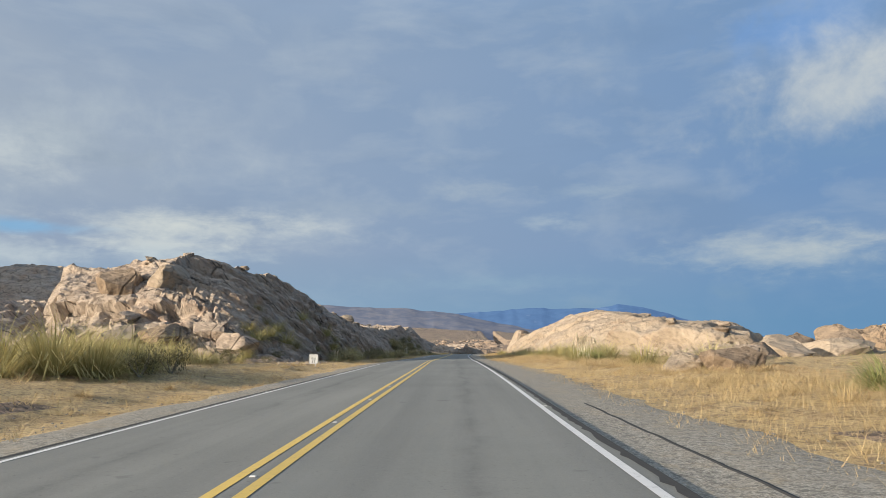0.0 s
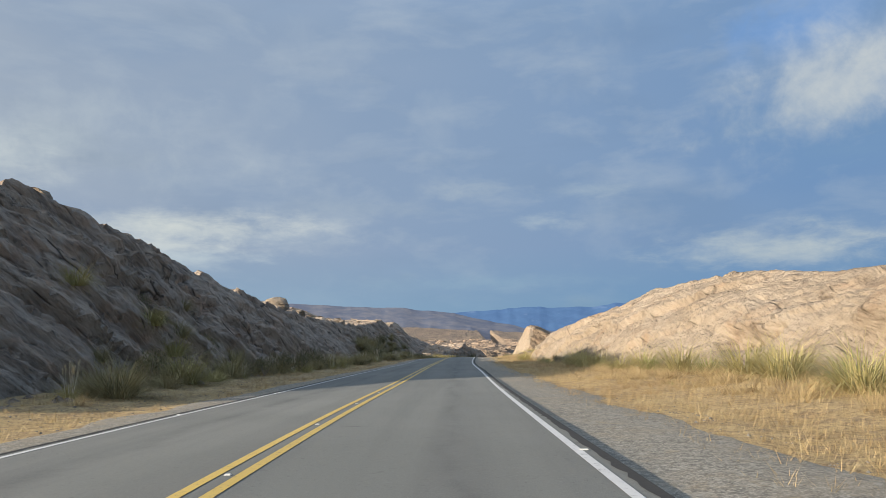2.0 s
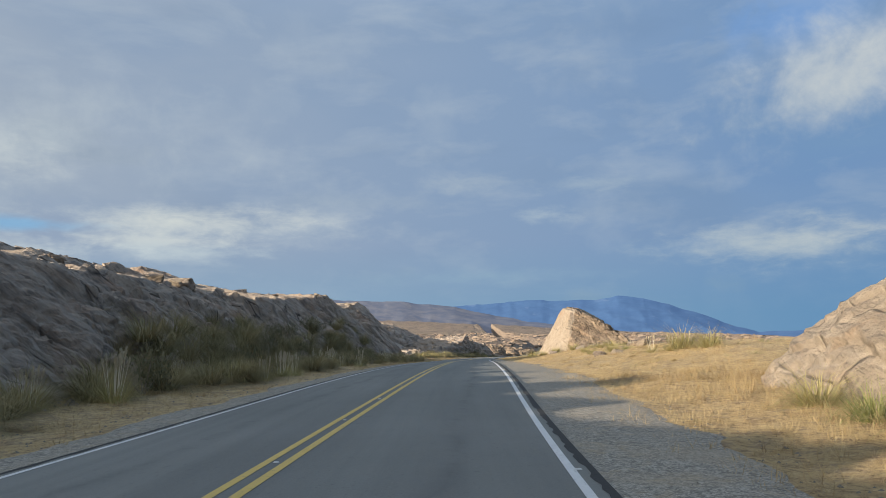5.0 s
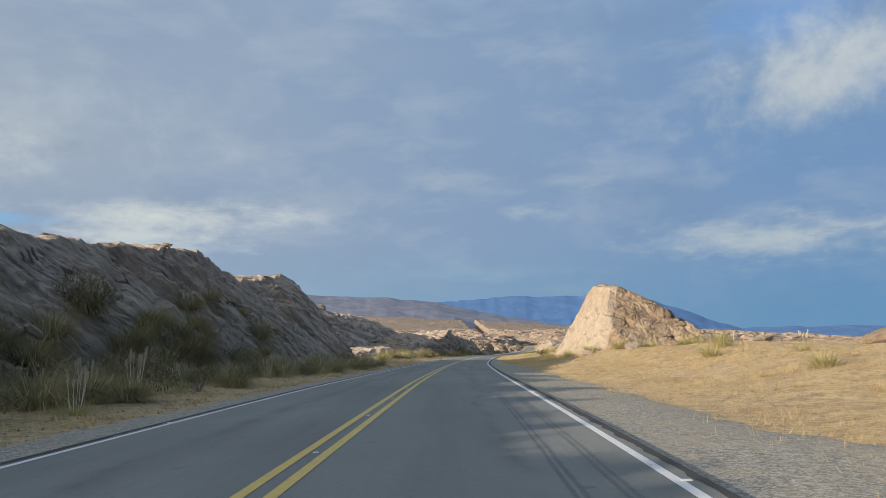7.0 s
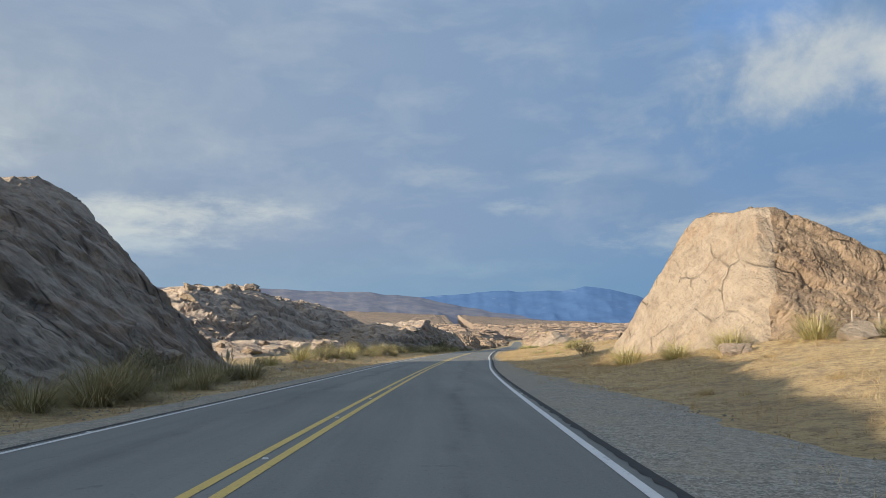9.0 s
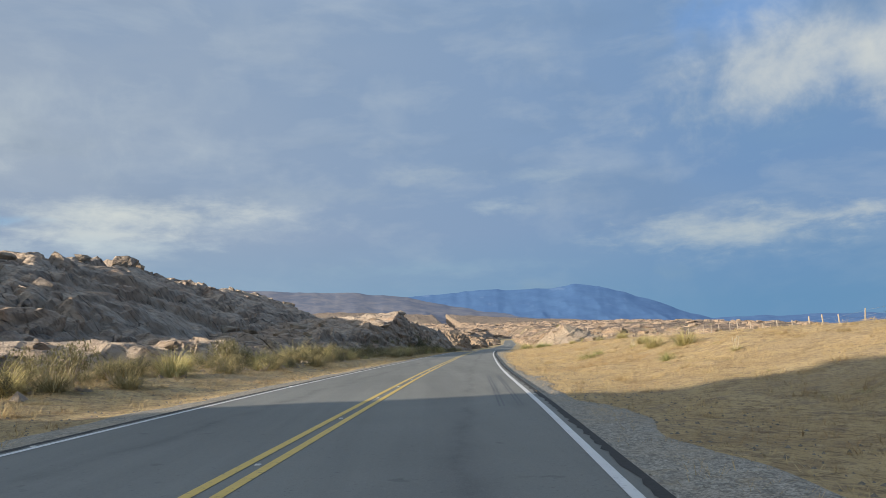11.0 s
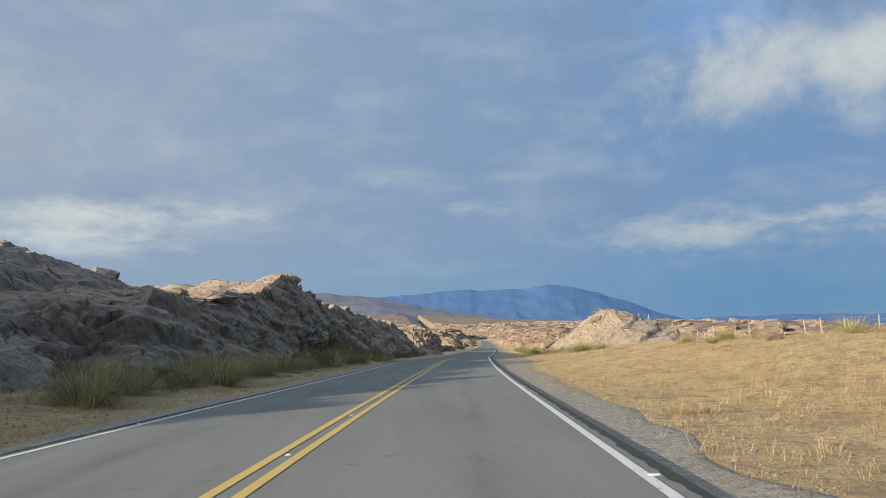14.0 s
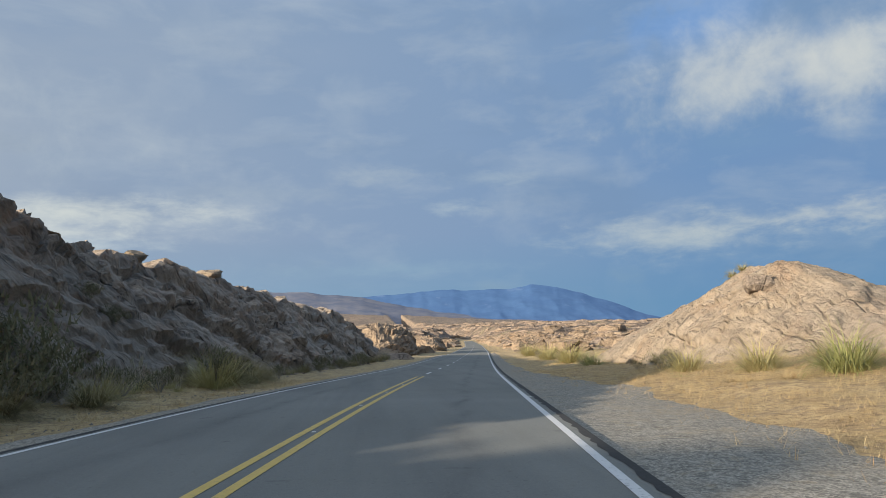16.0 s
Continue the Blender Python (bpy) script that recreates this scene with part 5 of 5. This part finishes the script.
CLUMPS = {
    "yellow": [pampas(600, 260, 1.25, 0, PAMPAS, "dense yellow-green pampas clump in dry grass"), pampas(601, 250, 1.1, 0, PAMPAS, "shaggy yellow-green pampas clump")],
    "green": [pampas(602, 220, 1.15, 0, GREEN, "bright green pampas clump beside the rocks"), pampas(603, 240, 1.05, 0, GREEN, "green drooping pampas clump in dry grass")],
    "plumed": [pampas(604, 170, 1.2, 8, PAMPAS, "pampas clump with tall pale seed plumes"), pampas(605, 150, 1.3, 12, PAMPAS, "thin pampas clump full of seed plumes")],
    "greenplume": [pampas(610, 220, 1.15, 7, GREEN, "green pampas clump with upright pale plumes"), pampas(611, 200, 1.1, 5, PAMPAS, "yellow-green pampas clump with upright plumes")],
    "slope": [pampas(606, 400, 1.45, 0, SLOPE_GRASS, "shaggy olive grass hanging on the rock slope", 0.02), pampas(607, 380, 1.3, 0, SLOPE_GRASS, "shaggy yellow-olive grass on the rock slope", 0.02)],
    "brown": [pampas(612, 190, 0.42, 0, STRAW, "low hummock of brown dry grass", 0.011), pampas(613, 170, 0.36, 0, STRAW, "small hummock of golden dry grass", 0.011)],
    "shrub": [shrub(608, 1100, BUSH, "low dusty olive shrub on the verge"), shrub(609, 900, BUSH, "dark twiggy shrub against the rock", 1.0)],
}
for pair in CLUMPS.values():
    for ob in pair:
        ob.matrix_basis = HIDE
USED = set()


def plant(kind, x, y, z, s, rg, group="", tilt=0.0):
    src = CLUMPS[kind][rg.randint(2)]
    s *= 1.2 if kind in ("green", "plumed") else 1.3
    m = spot(x, y, z, s, rg.uniform(0, 6.28), tilt)
    if src.name in USED:
        ob = copy_thing(src, m)
    else:
        USED.add(src.name)
        src.matrix_basis = m
        ob = src
    return tagged(ob, group=group)


def on_verge(kind, y, u, s, rg, group=""):
    x = float(road_x(y) + u)
    plant(kind, x, y, float(land(np.array(x), np.array(float(y)))) - 0.05, s, rg, group)


def on_ridge(kind, key, y, f, s, rg, group=""):
    V, ys, nf = SURFACES[key]
    i = int(np.clip((y - ys[0]) / (ys[1] - ys[0]), 0, len(ys) - 1))
    p = V[i, int(np.clip(f, 0, 1) * (nf - 1))]
    plant(kind, p[0], p[1], p[2] - 0.12 * s, s, rg, group)


def plant_all():
    rg = np.random.RandomState(620)
    for kind, y, u, s in (
            # open verge before the long ridge
            ("yellow", 20.4, -11.6, 1.1), ("yellow", 21.0, -13.0, 1.2), ("yellow", 23.8, -13.2, 1.25), ("yellow", 24.6, -12.4, 1.25), ("yellow", 26.2, -12.4, 1.2), ("yellow", 27.6, -11.0, 1.0), ("yellow", 28.4, -12.4, 1.0), ("yellow", 30.4, -13.4, 1.0), ("yellow", 32.6, -13.8, 1.0), ("yellow", 34.0, -12.8, 0.9), ("yellow", 22.0, -12.6, 1.15), ("yellow", 22.5, -11.2, 1.2), ("yellow", 23.5, -10.3, 1.1), ("yellow", 25.0, -11.6, 1.25), ("yellow", 25.8, -9.9, 1.0), ("yellow", 21.5, -14.2, 1.2), ("yellow", 27.0, -13.4, 1.2),
            ("yellow", 29.0, -14.6, 1.1), ("yellow", 31.0, -12.0, 0.9), ("shrub", 26.6, -9.0, 0.8), ("shrub", 24.4, -9.2, 0.7),
            ("yellow", 37.0, -13.6, 1.0), ("yellow", 39.0, -12.4, 0.9), ("yellow", 41.0, -14.6, 1.1), ("yellow", 43.0, -13.0, 0.8), ("yellow", 45.5, -12.4, 0.8), ("yellow", 36.0, -16.0, 1.1), ("shrub", 40.0, -11.0, 0.6),
            # before and along the whaleback
            ("green", 14.9, 10.6, 1.0), ("green", 15.8, 11.4, 1.1), ("yellow", 14.2, 11.8, 1.0), ("yellow", 33.8, 10.7, 0.8), ("green", 32.4, 11.9, 0.9), ("green", 30.4, 12.8, 0.8), ("yellow", 28.6, 12.0, 0.7), ("green", 52.4, 11.7, 1.0), ("yellow", 51.0, 12.6, 0.9),
            ("yellow", 54.4, 11.2, 0.9), ("yellow", 56.8, 10.5, 0.9), ("green", 59.0, 11.6, 0.9), ("yellow", 61.5, 11.0, 0.8), ("greenplume", 44.1, 9.3, 1.0), ("greenplume", 44.9, 10.1, 0.9), ("green", 45.6, 10.8, 1.0), ("greenplume", 49.4, 10.6, 0.9), ("greenplume", 50.2, 11.4, 0.8),
            ("yellow", 47.4, 12.0, 1.0), ("yellow", 64.0, 12.4, 0.8), ("yellow", 66.5, 12.0, 0.9), ("green", 69.0, 11.6, 0.8), ("yellow", 71.0, 11.2, 0.9), ("green", 73.5, 10.6, 0.7), ("yellow", 75.5, 10.8, 0.75), ("yellow", 77.5, 10.2, 0.7),
            ("plumed", 80.0, 9.9, 0.6), ("yellow", 82.0, 9.9, 0.65), ("yellow", 84.0, 9.6, 0.7), ("yellow", 87.0, 9.9, 0.8), ("yellow", 89.0, 9.6, 0.7), ("green", 95.0, 9.0, 0.7), ("plumed", 97.3, 8.7, 0.7), ("green", 99.0, 8.9, 0.7),
            ("shrub", 93.4, 9.2, 0.5), ("yellow", 112.0, 8.5, 0.7), ("green", 114.0, 8.4, 0.7), ("yellow", 116.5, 8.7, 0.6),
            # open plain on the near side
            ("plumed", 144.5, 12.3, 0.65), ("plumed", 142.6, 12.9, 0.7), ("yellow", 143.4, 13.8, 0.9), ("yellow", 141.0, 14.6, 0.9), ("yellow", 154.8, 12.0, 0.5), ("plumed", 162.0, 15.0, 0.6), ("plumed", 167.0, 14.0, 0.6), ("yellow", 172.8, 12.6, 0.5),
            ("yellow", 160.6, 11.4, 0.45), ("green", 158.0, 13.6, 0.4), ("yellow", 178.0, 15.0, 0.6), ("yellow", 184.0, 17.0, 0.6),
            ("shrub", 226.5, 9.6, 0.8), ("yellow", 212.5, 9.6, 0.9), ("yellow", 210.0, 11.2, 0.8), ("yellow", 208.4, 13.0, 0.7), ("yellow", 206.0, 15.4, 0.8), ("yellow", 205.0, 18.0, 0.8), ("yellow", 204.0, 21.0, 0.8), ("yellow", 207.0, 23.0, 0.8),
            ("plumed", 242.5, 11.6, 0.5), ("green", 245.2, 9.8, 0.4), ("yellow", 250.8, 12.2, 0.6), ("yellow", 256.4, 12.0, 0.6), ("plumed", 263.0, 12.3, 0.5), ("yellow", 264.0, 13.2, 0.6), ("green", 258.6, 8.4, 0.45), ("green", 259.4, 9.0, 0.4),
            ("green", 260.4, 9.6, 0.4), ("yellow", 281.0, 15.0, 0.5), ("yellow", 290.0, 17.0, 0.6), ("yellow", 300.0, 16.0, 0.6), ("yellow", 307.2, 13.4, 0.4), ("yellow", 314.6, 14.4, 0.45), ("yellow", 311.0, 15.4, 0.5),
            ("green", 327.8, 11.8, 0.8), ("green", 330.0, 10.4, 1.0), ("green", 331.2, 11.0, 0.9), ("yellow", 334.6, 10.4, 0.8), ("yellow", 337.6, 9.2, 0.6), ("shrub", 340.0, 9.0, 0.5), ("shrub", 343.0, 8.8, 0.5),
            ("green", 352.0, 8.4, 0.8), ("yellow", 360.0, 8.2, 0.9), ("green", 364.0, 9.0, 0.9), ("yellow", 372.0, 8.0, 0.9), ("yellow", 380.0, 8.6, 1.0), ("yellow", 393.0, 7.8, 1.0), ("green", 400.0, 9.0, 1.0), ("yellow", 410.0, 8.4, 1.0), ("yellow", 424.0, 9.4, 1.0),
            # foot of the low ledges
            ("yellow", 253.0, -8.6, 0.5), ("yellow", 255.8, -9.8, 0.75), ("yellow", 256.6, -11.6, 0.8), ("yellow", 257.4, -13.6, 0.75), ("shrub", 258.4, -12.2, 1.0), ("shrub", 255.0, -11.0, 0.9), ("yellow", 265.6, -10.4, 1.0), ("yellow", 271.6, -10.2, 1.2),
            ("shrub", 268.0, -9.6, 0.8), ("shrub", 274.4, -9.8, 0.9), ("shrub", 277.0, -9.4, 0.9), ("yellow", 280.0, -10.0, 0.8), ("shrub", 284.0, -9.8, 0.8), ("shrub", 289.0, -9.4, 0.9), ("yellow", 292.0, -9.4, 0.7),
            ("yellow", 248.0, -10.6, 0.6), ("slope", 259.0, -9.6, 0.8), ("slope", 261.0, -10.4, 0.9), ("slope", 263.0, -9.8, 0.8), ("slope", 266.6, -10.8, 0.9), ("slope", 270.0, -10.2, 0.8), ("slope", 273.0, -10.6, 0.9), ("slope", 276.0, -10.0, 0.8), ("slope", 279.0, -9.8, 0.8), ("slope", 282.0, -10.2, 0.9), ("slope", 286.0, -9.8, 0.8), ("slope", 290.0, -9.8, 0.8), ("yellow", 244.0, -11.0, 0.6), ("shrub", 240.0, -10.4, 0.9), ("yellow", 236.0, -10.0, 0.8), ("yellow", 232.0, -10.6, 0.9), ("yellow", 228.0, -11.6, 0.9), ("shrub", 224.0, -11.0, 0.8)):
        on_verge(kind, y, u, s, rg)
    for k in range(420):
        y = rg.uniform(120, 345)
        on_verge("brown", y, float(GRAVEL_RIGHT(y)) + 0.6 + 16 * rg.uniform(0, 1) ** 1.3, rg.uniform(0.5, 1.0), rg, "dry grass hummocks")
    for k in range(170):
        y = rg.uniform(8, 110)
        on_verge("brown", y, float(np.interp(y, [8, 50, 70, 110], [8.6, 8.8, 8.2, 7.4])) + 3.6 * rg.uniform(0, 1), rg.uniform(0.8, 1.6), rg, "dry grass hummocks")
    for k in range(60):
        on_verge("brown", rg.uniform(15, 340), -7.0 - 1.6 * rg.uniform(0, 1), rg.uniform(0.6, 1.2), rg, "dry grass hummocks")
    # growth along the foot of the long ridge
    for y in np.arange(61, 132, 0.95):
        on_verge(("slope", "shrub", "yellow", "plumed")[rg.randint(4)] if rg.uniform() < 0.55 else "slope", y + rg.uniform(-0.6, 0.6), -7.6 - rg.uniform(0, 2.2), rg.uniform(0.5, 1.15), rg, "growth at the foot of the ridge")
    for y in np.arange(130, 212, 0.62):
        on_verge(("slope", "slope", "shrub", "plumed", "slope")[rg.randint(5)], y + rg.uniform(-0.4, 0.4), -6.9 - rg.uniform(0, 3.2), rg.uniform(0.55, 1.1), rg, "growth at the foot of the ridge")
    for y in np.arange(234, 294, 0.8):
        on_verge(("shrub", "slope", "yellow", "shrub", "slope")[rg.randint(5)], y + rg.uniform(-0.4, 0.4), -8.0 - rg.uniform(0, 3.2), rg.uniform(0.35, 0.8), rg, "growth at the foot of the ledges")
    for y in np.arange(294, 352, 0.75):
        on_verge(("slope", "yellow", "shrub", "plumed", "slope")[rg.randint(5)], y + rg.uniform(-0.4, 0.4), -7.0 - rg.uniform(0, 2.4), rg.uniform(0.5, 1.1), rg, "growth at the foot of the ledges")
    for y in np.arange(352, 410, 1.6):
        on_verge(("slope", "shrub")[rg.randint(2)], y, -8.6 - rg.uniform(0, 1.2), rg.uniform(0.4, 0.8), rg, "growth at the foot of the ledges")
    # tufts rooted on the rock faces
    for k in range(150):
        on_ridge(("slope", "slope", "slope", "shrub")[rg.randint(4)], "left", rg.uniform(130, 188), rg.uniform(0.02, 0.62) * rg.uniform(0.5, 1), rg.uniform(0.6, 1.25), rg, "grass hanging on the rock slope")
    for k in range(16):
        on_ridge(("slope", "yellow", "shrub")[rg.randint(3)], "left", rg.uniform(52, 84), rg.uniform(0.12, 0.5), rg.uniform(0.5, 0.9), rg, "tufts on the rock slope")
    for y, f, s in ((56.5, 0.35, 0.9), (57.6, 0.42, 0.8), (58.5, 0.30, 0.9), (60.0, 0.22, 0.9), (61.5, 0.3, 0.8)):
        on_ridge("yellow", "left", y, f, s, rg, "tufts on the rock slope")
    for k in range(16):
        on_ridge(("slope", "shrub")[rg.randint(2)], "left2", rg.uniform(262, 345), rg.uniform(0.1, 0.6), rg.uniform(0.4, 0.8), rg, "tufts on the rock slope")
    for y, f, s in ((333.5, 0.15, 1.7), (334.6, 0.25, 1.5), (335.8, 0.12, 1.4), (332.4, 0.2, 1.3)):
        on_ridge("shrub", "left2", y, f, s, rg)
    for y, f, s in ((345.5, 0.98, 0.3), (346.2, 0.95, 0.25)):
        on_ridge("yellow", "right3", y, f, s, rg)


plant_all()

# ---- small roadside things ----
def box(bm, a, b):
    m = Matrix.LocRotScale([(p + q) / 2 for p, q in zip(a, b)], None, [q - p for p, q in zip(a, b)])
    return bmesh.ops.create_cube(bm, size=1.0, matrix=m)["verts"]


def lettering(text, size, at, material, parent):
    cu = bpy.data.curves.new("lettering", "FONT")
    cu.body, cu.size, cu.align_x, cu.align_y, cu.extrude = text, size, "CENTER", "CENTER", 0.001
    cu.materials.append(material)
    ob = new("lettering", cu)
    ob.parent = parent
    ob.matrix_basis = at
    return tagged(ob, "black painted letters")


def kilometre_sign():
    sign = new("kilometre_sign")
    bm = bmesh.new()
    vs = box(bm, (-0.36, -0.012, 0.62), (0.36, 0.012, 1.36))
    edges = [e for e in bm.edges if abs(e.verts[0].co.y - e.verts[1].co.y) > 0.01]
    bmesh.ops.bevel(bm, geom=edges, offset=0.05, segments=4, affect="EDGES")
    panel = part("panel", bm, SIGN_WHITE, sign, "white painted square plate")
    bm = bmesh.new()
    for a, b in (((-0.33, 0.65), (0.33, 0.662)), ((-0.33, 1.318), (0.33, 1.33)), ((-0.33, 0.662), (-0.318, 1.318)), ((0.318, 0.662), (0.33, 1.318)), ((-0.318, 1.125), (0.318, 1.137))):
        box(bm, (a[0], -0.016, a[1]), (b[0], -0.0125, b[1]))
    part("border", bm, SIGN_BLACK, panel, "thin black painted border")
    bm = bmesh.new()
    box(bm, (-0.24, -0.016, 1.18), (-0.03, -0.0125, 1.27)), box(bm, (0.02, -0.016, 1.18), (0.22, -0.0125, 1.27))
    part("writing", bm, METAL, panel, "grey unreadable writing")
    lettering("Km", 0.25, pose(0, -0.016, 1.02, 90), SIGN_BLACK, panel)
    lettering("31", 0.33, pose(0, -0.016, 0.79, 90), SIGN_BLACK, panel)
    bm = bmesh.new()
    box(bm, (0.10, 0.013, -0.5), (0.16, 0.06, 1.30))
    part("post", bm, METAL, sign, "galvanised square post")
    x, y = -9.42, 45.6
    sign.matrix_basis = pose(x, y, float(land(np.array(x), np.array(y))) - 0.34, 0, 0, -4) @ Matrix.Scale(0.84, 4)
    return tagged(sign, "white kilometre sign on a steel post in dry grass", "road sign")


kilometre_sign()


def post_mesh(seed, tall):
    rg = np.random.RandomState(seed)
    bm = bmesh.new()
    bmesh.ops.create_cone(bm, segments=7, radius1=0.075, radius2=0.06, depth=tall + 0.4, cap_ends=True, matrix=Matrix.Translation((0, 0, tall / 2 - 0.2)))
    for v in bm.verts:
        v.co.x += rg.uniform(-0.012, 0.012) + 0.02 * v.co.z * rg.choice([-1, 1]) * 0.3
        v.co.z += rg.uniform(-0.02, 0.02)
    me = bpy.data.meshes.new("post")
    bm.to_mesh(me)
    bm.free()
    me.materials.append(POST_WOOD)
    return me


POSTS = [post_mesh(700 + k, h) for k, h in enumerate((1.25, 1.35, 1.2, 1.45))]


def fence(label, places, tilt=0.06, seed=720, tall=1.0):
    """Posts at the given places, with three wires from post to post."""
    rg = np.random.RandomState(seed)
    thing = new("fence")
    for p in places:
        ob = new("post", POSTS[rg.randint(4)])
        ob.parent = thing
        ob.matrix_basis = Matrix.LocRotScale(Vector(p), Euler((rg.normal(0, tilt), rg.normal(0, tilt), rg.uniform(0, 6))), Vector((0.65, 0.65, tall)))
    for h in (0.35 * tall, 0.7 * tall, 1.05 * tall):
        V, F = [], []
        for k, (p, q) in enumerate(zip(places, places[1:])):
            for e in (p, q):
                V += [(e[0], e[1] + 0.004, e[2] + h), (e[0], e[1] - 0.004, e[2] + h), (e[0], e[1], e[2] + h + 0.007)]
            b = 6 * k
            F += [(b, b + 1, b + 4, b + 3), (b + 1, b + 2, b + 5, b + 4), (b + 2, b, b + 3, b + 5)]
        obj("wire", mesh_of("wire", V, F), METAL, thing)
    return tagged(thing, label, "fence")


def fence_lines():
    rg = np.random.RandomState(730)
    ys = np.cumsum(rg.uniform(1.9, 3.1, 90)) + 196
    row = []
    for y in ys:
        if 206 < y < 222:
            continue
        x = float(road_x(y)) + 23.5 + 0.8 * math.sin(y * 0.05)
        row.append((x, y, float(land(np.array(x), np.array(y)))))
    fence("old wire fence on weathered posts across the grass plain", row, 0.06, 720, 0.8)
    row = []
    for k in range(7):
        x, y = 17.0 + 1.4 * k, 205.6 + 0.5 * k
        row.append((x, y, float(land(np.array(x), np.array(y)))))
    fence("short row of leaning posts below the granite outcrop", row, 0.09, 721, 0.65)
    row = []
    for k in range(9):
        x, y = 34.9 + 0.8 * k, 347.5 - 0.95 * k
        row.append((x, y, settled(x, y, 0, (0, 0, 0)) - 0.05))
    fence("thin wire fence over the low slabby outcrop", row, 0.07, 723, 0.85)
    V, yv, nf = SURFACES["left2"]
    row = []
    for k in range(10):
        i = int((281 + 1.1 * k - yv[0]) / (yv[1] - yv[0]))
        p = V[i, nf + 4 + int(k * 2.2)]
        row.append((float(p[0]), float(p[1]), float(p[2]) - 0.05))
    fence("leaning wooden posts on the rocky bench", row, 0.07, 722, 0.8)


fence_lines()


def stud_mesh():
    bm = bmesh.new()
    box(bm, (-0.06, -0.05, 0.0), (0.06, 0.05, 0.018))
    for v in bm.verts:
        if v.co.z > 0.01:
            v.co.x *= 0.8
            v.co.y *= 0.6
    me = bpy.data.meshes.new("stud")
    bm.to_mesh(me)
    bm.free()
    me.materials.append(STUD)
    return me


STUD_MESH = stud_mesh()


def studs():
    for u, first, gap, sx in ((0.0, 2.0, 4.2, 1.0), (LANE + 0.07, 13.0, 12.2, 1.6), (-LANE - 0.07, 7.0, 12.2, 1.2)):
        y = first
        while y < 345:
            ob = new("road_stud", STUD_MESH)
            ob.parent = road
            ob.matrix_basis = Matrix.LocRotScale((float(road_x(y)) + u, y, float(surface(np.array(y), np.array(u))) + 0.004), None, Vector((sx * 0.5, 0.5, 0.6)))
            y += gap


studs()


def marks():
    """Tyre marks, and dark strips for the shade along the asphalt's edges."""
    for name, y0, y1, a, m in (("tyre_mark", 143, 159, 2.38, RUBBER), ("tyre_mark", 143, 159, 2.46, RUBBER), ("tyre_mark", 143, 160, 2.76, RUBBER), ("tyre_mark", 143, 160, 2.84, RUBBER),
                               ("tyre_mark", 230, 243, 2.54, RUBBER), ("tyre_mark", 230, 243, 2.62, RUBBER), ("tyre_mark", 230, 243, 2.88, RUBBER), ("tyre_mark", 230, 243, 2.96, RUBBER)):
        tagged(ribbon(name, y0, y1, 1.0, [a, a + 0.035], 0.004, m, road), "dark tyre rubber mark")
    # ragged dark strips put the shade below the crumbled edge into colour
    for side in (1, -1):
        us = [side * (LANE + 0.15), side * (LANE + 0.26)]
        edge = ribbon("asphalt_edge", -80, 430, 0.2, sorted(us), 0.004, DARK_EDGE, road)
        rg = np.random.RandomState(741 + side)
        inner = 0 if side > 0 else 1
        for v in list(edge.data.vertices)[inner::2]:
            v.co.x += side * rg.uniform(-0.03, 0.03)
        tagged(edge, "crumbled asphalt edge with the drop's shade painted black")


marks()


def gravel_rut():
    """A low crumbling ledge that runs along the loose shoulder."""
    ys = np.arange(3.0, 14.5, 0.25)
    u = np.interp(ys, [3, 6, 17, 30], [4.36, 4.36, 4.3, 3.9])
    u = u + 0.03 * fbm(np.stack([ys * 1.4, ys * 0, ys * 0], -1), 3, 751)
    w = np.array([-0.05, 0.0, 0.035, 0.06])
    U = u[:, None] + w[None, :]
    Y = np.repeat(ys[:, None], 4, 1)
    X = road_x(Y) + U
    Z = land(X, Y) + np.array([0.0, 0.03, 0.028, -0.01])[None, :]
    g = obj("gravel_ledge", mesh_of("gravel_ledge", np.stack([X, Y, Z], -1), grid_faces(len(ys), 4)), DARK_EDGE)
    tagged(g, "dark crumbling ledge along the gravel shoulder", "gravel", kind="structure")


gravel_rut()
